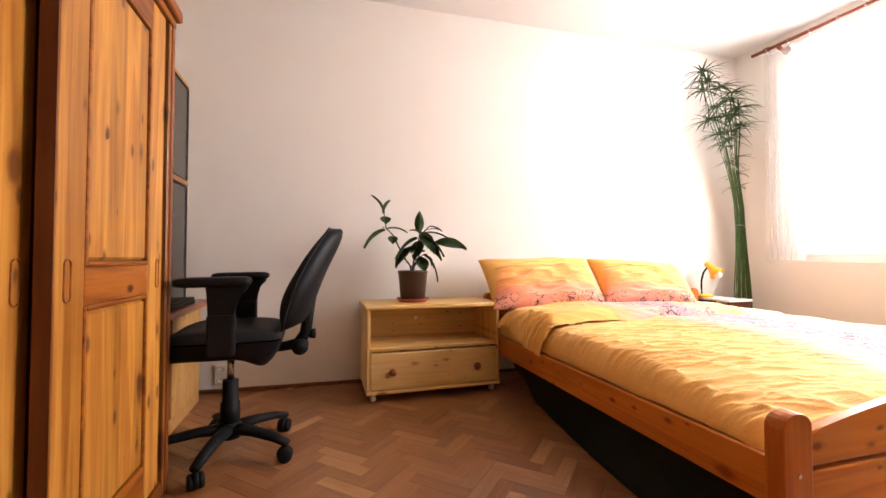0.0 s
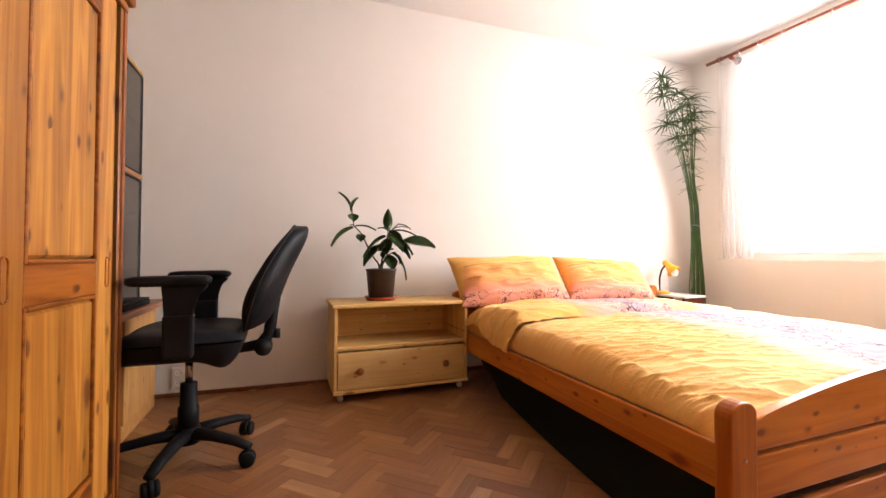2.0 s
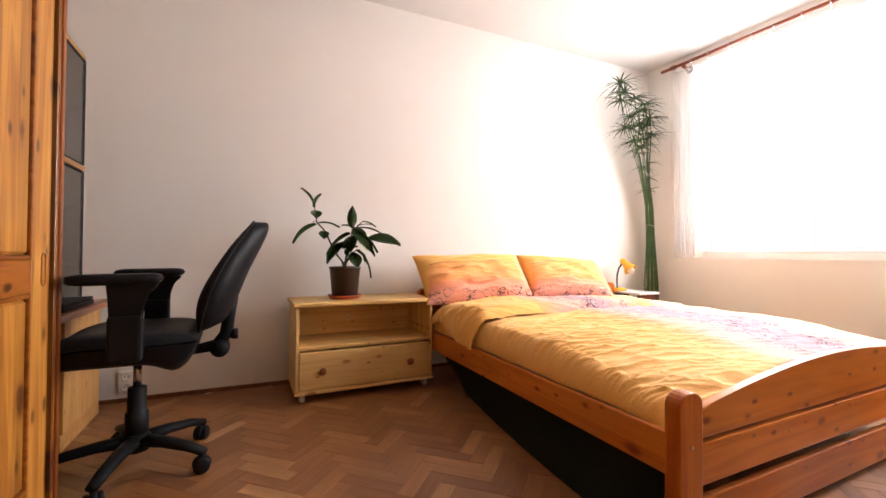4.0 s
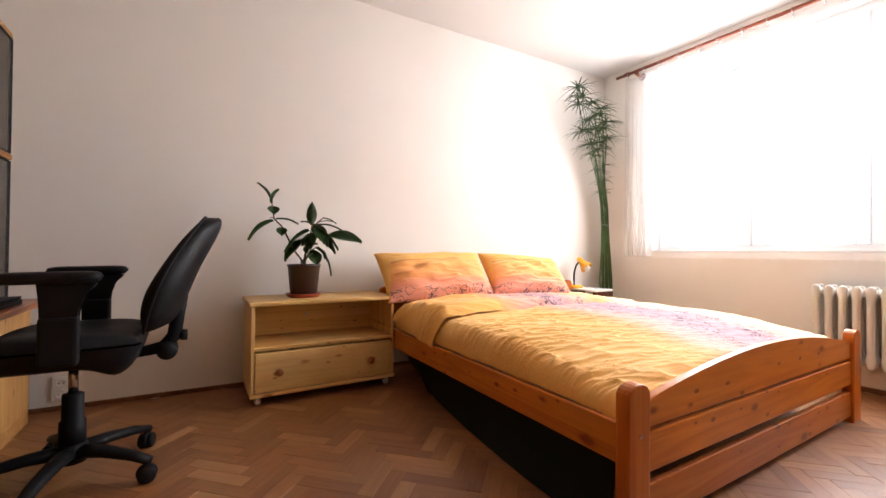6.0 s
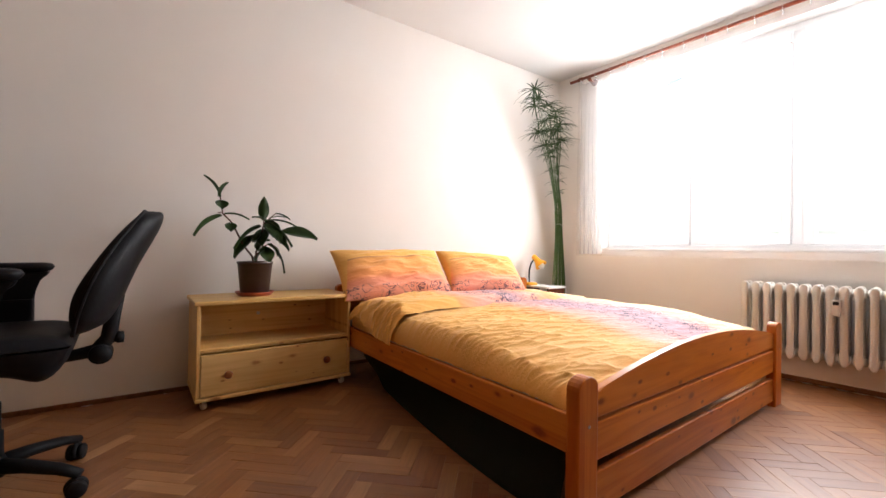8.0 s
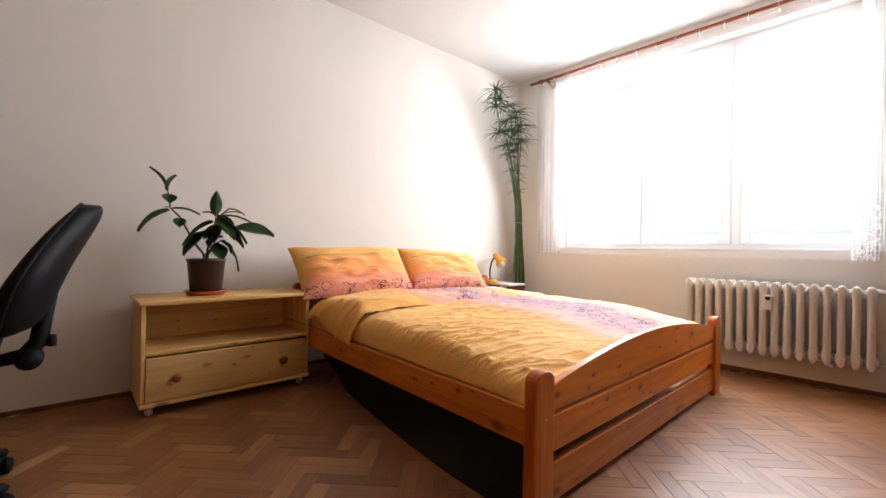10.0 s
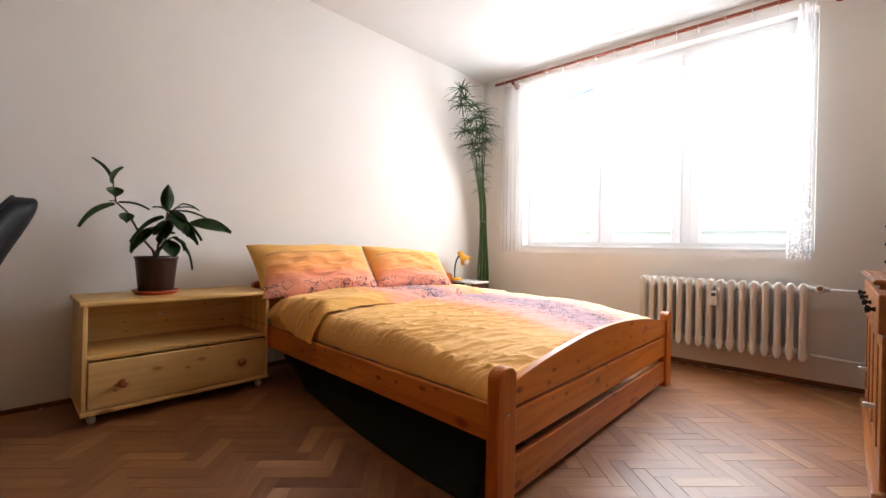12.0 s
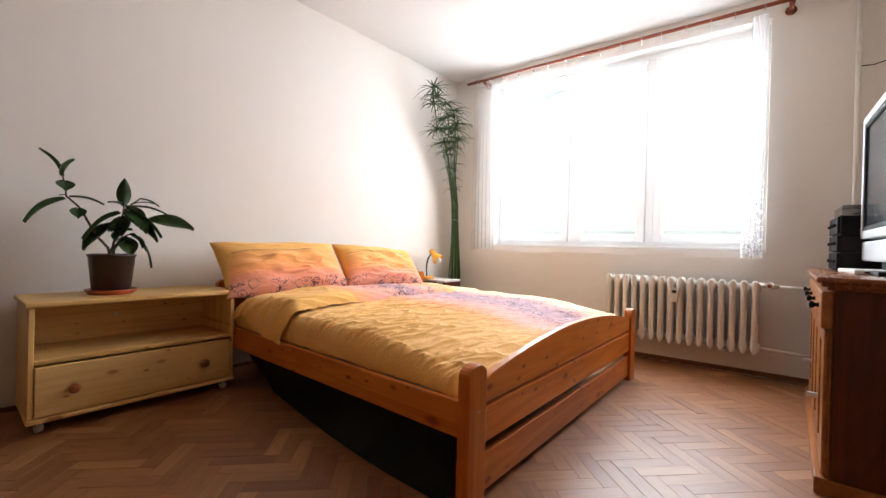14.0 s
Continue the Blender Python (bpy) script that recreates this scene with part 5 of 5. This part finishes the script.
for i in range(n):
    x0 = CX0 + 0.025 + wd * i + 0.004
    x1 = x0 + wd - 0.008
    fr = part("drawer_front", box(x0, x1, CY1 - 0.0195, CY1 + 0.014, CZ - 0.185, CZ - 0.052, 0.006), M_CAB_X, cab)
    part("knob", turned(lathe([(0, -0.001), (0.010, 0), (0.006, 0.010), (0.014, 0.018), (0.015, 0.026), (0, 0.030)], 16), pose((x0 + x1) / 2, CY1 + 0.014, CZ - 0.115, -90, 0, 0)), M_PLASTIC, fr, "dark metal knob", smooth=True)
    do = part("door", box(x0, x1, CY1 - 0.0195, CY1 - 0.008, 0.068, CZ - 0.192, 0.002, 1), M_CAB_X, cab)
    fr2 = box(x0, x0 + 0.05, CY1 - 0.0078, CY1 + 0.004, 0.068, CZ - 0.192, 0.004)
    box(x1 - 0.05, x1, CY1 - 0.0078, CY1 + 0.004, 0.068, CZ - 0.192, 0.004, 2, fr2)
    box(x0 + 0.05, x1 - 0.05, CY1 - 0.0078, CY1 + 0.004, 0.068, 0.13, 0.004, 2, fr2)
    box(x0 + 0.05, x1 - 0.05, CY1 - 0.0078, CY1 + 0.004, CZ - 0.25, CZ - 0.192, 0.004, 2, fr2)
    part("door_frame", fr2, M_CAB_X, do)
    part("raised_panel", box(x0 + 0.058, x1 - 0.058, CY1 - 0.0078, CY1 - 0.001, 0.14, CZ - 0.26, 0.005), M_CAB_X, do)
    if i in (0, 3):
        hx = x0 + 0.03 if i else x1 - 0.03
        part("pull", box(hx - 0.009, hx + 0.009, CY1 + 0.0045, CY1 + 0.038, 0.264, 0.284, 0.004), M_SILVER, do, "small chrome pull")

tv = thing("television", "silver flat television, switched off, on the sideboard", "television", pose(2.95, -0.395, CZ, 0, 0, 180.5))
# local x runs from the window end towards the camera end, local -y is the back
TW, TZ0, TZ1 = 0.86, 0.165, 0.775
part("housing", box(0.0, TW, 0.004, 0.085, TZ0, TZ1, 0.012), M_SILVER, tv)
bz = box(0.0, 0.026, -0.018, 0.0035, TZ0, TZ1, 0.006)
box(TW - 0.032, TW, -0.018, 0.0035, TZ0, TZ1, 0.006, 2, bz)
box(0.032, TW - 0.032, -0.018, 0.0035, TZ1 - 0.034, TZ1, 0.006, 2, bz)
box(0.032, TW - 0.032, -0.018, 0.0035, TZ0, TZ0 + 0.04, 0.006, 2, bz)
part("bezel", bz, M_SILVER, tv)
ib = frame_ring(-0.014, -0.0065, 0.0265, TW - 0.0325, TZ0 + 0.0405, TZ1 - 0.0345, 0.022)
part("inner_bezel", turned(ib, Matrix(((0, 1, 0, 0), (1, 0, 0, 0), (0, 0, 1, 0), (0, 0, 0, 1)))), M_PLASTIC, tv, "black inner rim of the screen")
part("screen", box(0.0325, TW - 0.0325, -0.006, 0.0035, TZ0 + 0.0405, TZ1 - 0.0345), M_SCREEN, tv, "dark grey screen")
part("speaker_bar", box(0.0, TW, -0.012, 0.07, 0.055, TZ0 - 0.012, 0.012), M_SILVER, tv)
part("neck", box(TW / 2 - 0.12, TW / 2 + 0.12, 0.01, 0.06, 0.018, 0.16, 0.006), M_PLASTIC, tv)
part("stand", box(TW / 2 - 0.26, TW / 2 + 0.26, -0.06, 0.16, 0.0005, 0.018, 0.006), M_PLASTIC, tv)

hifi = thing("hifi_tower", "black stacked hi-fi system with a smoked turntable lid", "stereo", pose(2.96, -0.305, CZ))
for i, (z0, z1) in enumerate(((0.001, 0.098), (0.099, 0.190), (0.191, 0.290))):
    un = part("unit", box(0.0, 0.34, -0.33, 0.0, z0, z1, 0.003, 1), M_PLASTIC, hifi)
    part("front_panel", box(0.004, 0.336, 0.0005, 0.012, z0 + 0.004, z1 - 0.004, 0.003, 1), M_PLASTIC, un)
    for k in range(3):
        part("dial", turned(lathe([(0, 0), (0.009, 0), (0.008, 0.012), (0, 0.013)], 14), pose(0.05 + 0.11 * k, 0.0125, (z0 + z1) / 2, -90, 0, 0)), M_SCREEN, un, smooth=True)
part("turntable_lid", box(0.006, 0.334, -0.325, -0.006, 0.2915, 0.345, 0.004, 1), M_LID, hifi, "smoked transparent lid")
part("tonearm_deck", box(0.05, 0.25, -0.25, -0.05, 0.2925, 0.305, 0.004, 1), M_PLASTIC, hifi)

slim = thing("flat_receiver", "slim white receiver box with a dark front on the sideboard", "receiver", pose(2.42, -0.345, CZ, 0, 0, 4))
part("shell", box(0.0, 0.30, -0.14, 0.05, 0.0005, 0.020, 0.008, 3), M_TABLE_TOP, slim)
part("dark_edge", box(-0.002, 0.06, -0.135, 0.02, 0.006, 0.014, 0.002, 1), M_CAB, slim)

# ---- parquet blocks, laid in herringbone ----
BW, BN = 0.060, 4
BL = BW * BN
ORIGIN = Vector((1.20, 0.30, 0))
CU, CV = Vector((math.cos(radians(45)), math.sin(radians(45)), 0)), Vector((-math.sin(radians(45)), math.cos(radians(45)), 0))


def block_mesh(bm, m, uv, jitter=0.0):
    g, c, lo, hi = 0.0002, 0.0005, -0.0095, 0.0 + jitter
    hx, hy = BL / 2 - g, BW / 2 - g
    rings = []
    for x, y, z in ((hx, hy, lo), (hx, hy, hi - c), (hx - c, hy - c, hi)):
        rings.append([bm.verts.new(m @ Vector(q)) for q in ((-x, -y, z), (x, -y, z), (x, y, z), (-x, y, z))])
    flat = [(-hx, -hy), (hx, -hy), (hx, hy), (-hx, hy)]
    for a, b_ in zip(rings, rings[1:]):
        for k in range(4):
            f = bm.faces.new((a[k], a[(k + 1) % 4], b_[(k + 1) % 4], b_[k]))
            for lp, q in zip(f.loops, (flat[k], flat[(k + 1) % 4], flat[(k + 1) % 4], flat[k])):
                lp[uv].uv = q
    f = bm.faces.new(rings[2])
    for lp, q in zip(f.loops, flat):
        lp[uv].uv = q


bmk = bmesh.new()
block_mesh(bmk, Matrix(), bmk.loops.layers.uv.new("UVMap"))
block_data = bpy.data.meshes.new("parquet_block")
bmk.to_mesh(block_data)
bmk.free()
block_data.materials.append(M_PARQUET)
rest = bmesh.new()
rest_uv = rest.loops.layers.uv.new("UVMap")
rb = random.Random(11)
made = 0
R0, R1 = -90, 90
for i in range(R0, R1):
    for j in range(R0, R1):
        dd_ = (i - j) % (2 * BN)
        if dd_ == 0:
            cu, cv, ang = (i + BN / 2) * BW, (j + 0.5) * BW, 45
        elif dd_ == 2 * BN - 1:
            cu, cv, ang = (i + 0.5) * BW, (j + BN / 2) * BW, 135
        else:
            continue
        p = ORIGIN + CU * cu + CV * cv
        if not (WEST_X - 0.05 < p.x < 3.62 and SOUTH_Y - 0.05 < p.y < 2.88):
            continue
        jit = rb.uniform(-0.0004, 0.0004)
        m = Matrix.Translation((p.x, p.y, jit)) @ pose(0, 0, 0, rb.uniform(-0.10, 0.10), rb.uniform(-0.10, 0.10), ang + rb.uniform(-0.12, 0.12)) @ Matrix.Diagonal((1 - 0.004 * rb.random() ** 3, 1 - 0.022 * rb.random() ** 4, 1, 1))
        near = (-0.20 < p.x < 1.05 and 1.00 < p.y < 2.30) or (1.45 < p.x < 3.2 and -0.10 < p.y < 0.75)
        if near and made < 300:
            o = new("block", block_data)
            o.parent = floor
            o.matrix_basis = m
            made += 1
        else:
            block_mesh(rest, m, rest_uv)
me = bpy.data.meshes.new("parquet_field")
rest.to_mesh(me)
rest.free()
me.materials.append(M_PARQUET_REST)
field = new("parquet_field", me)
field.parent = floor
tagged(field, kind="stuff")
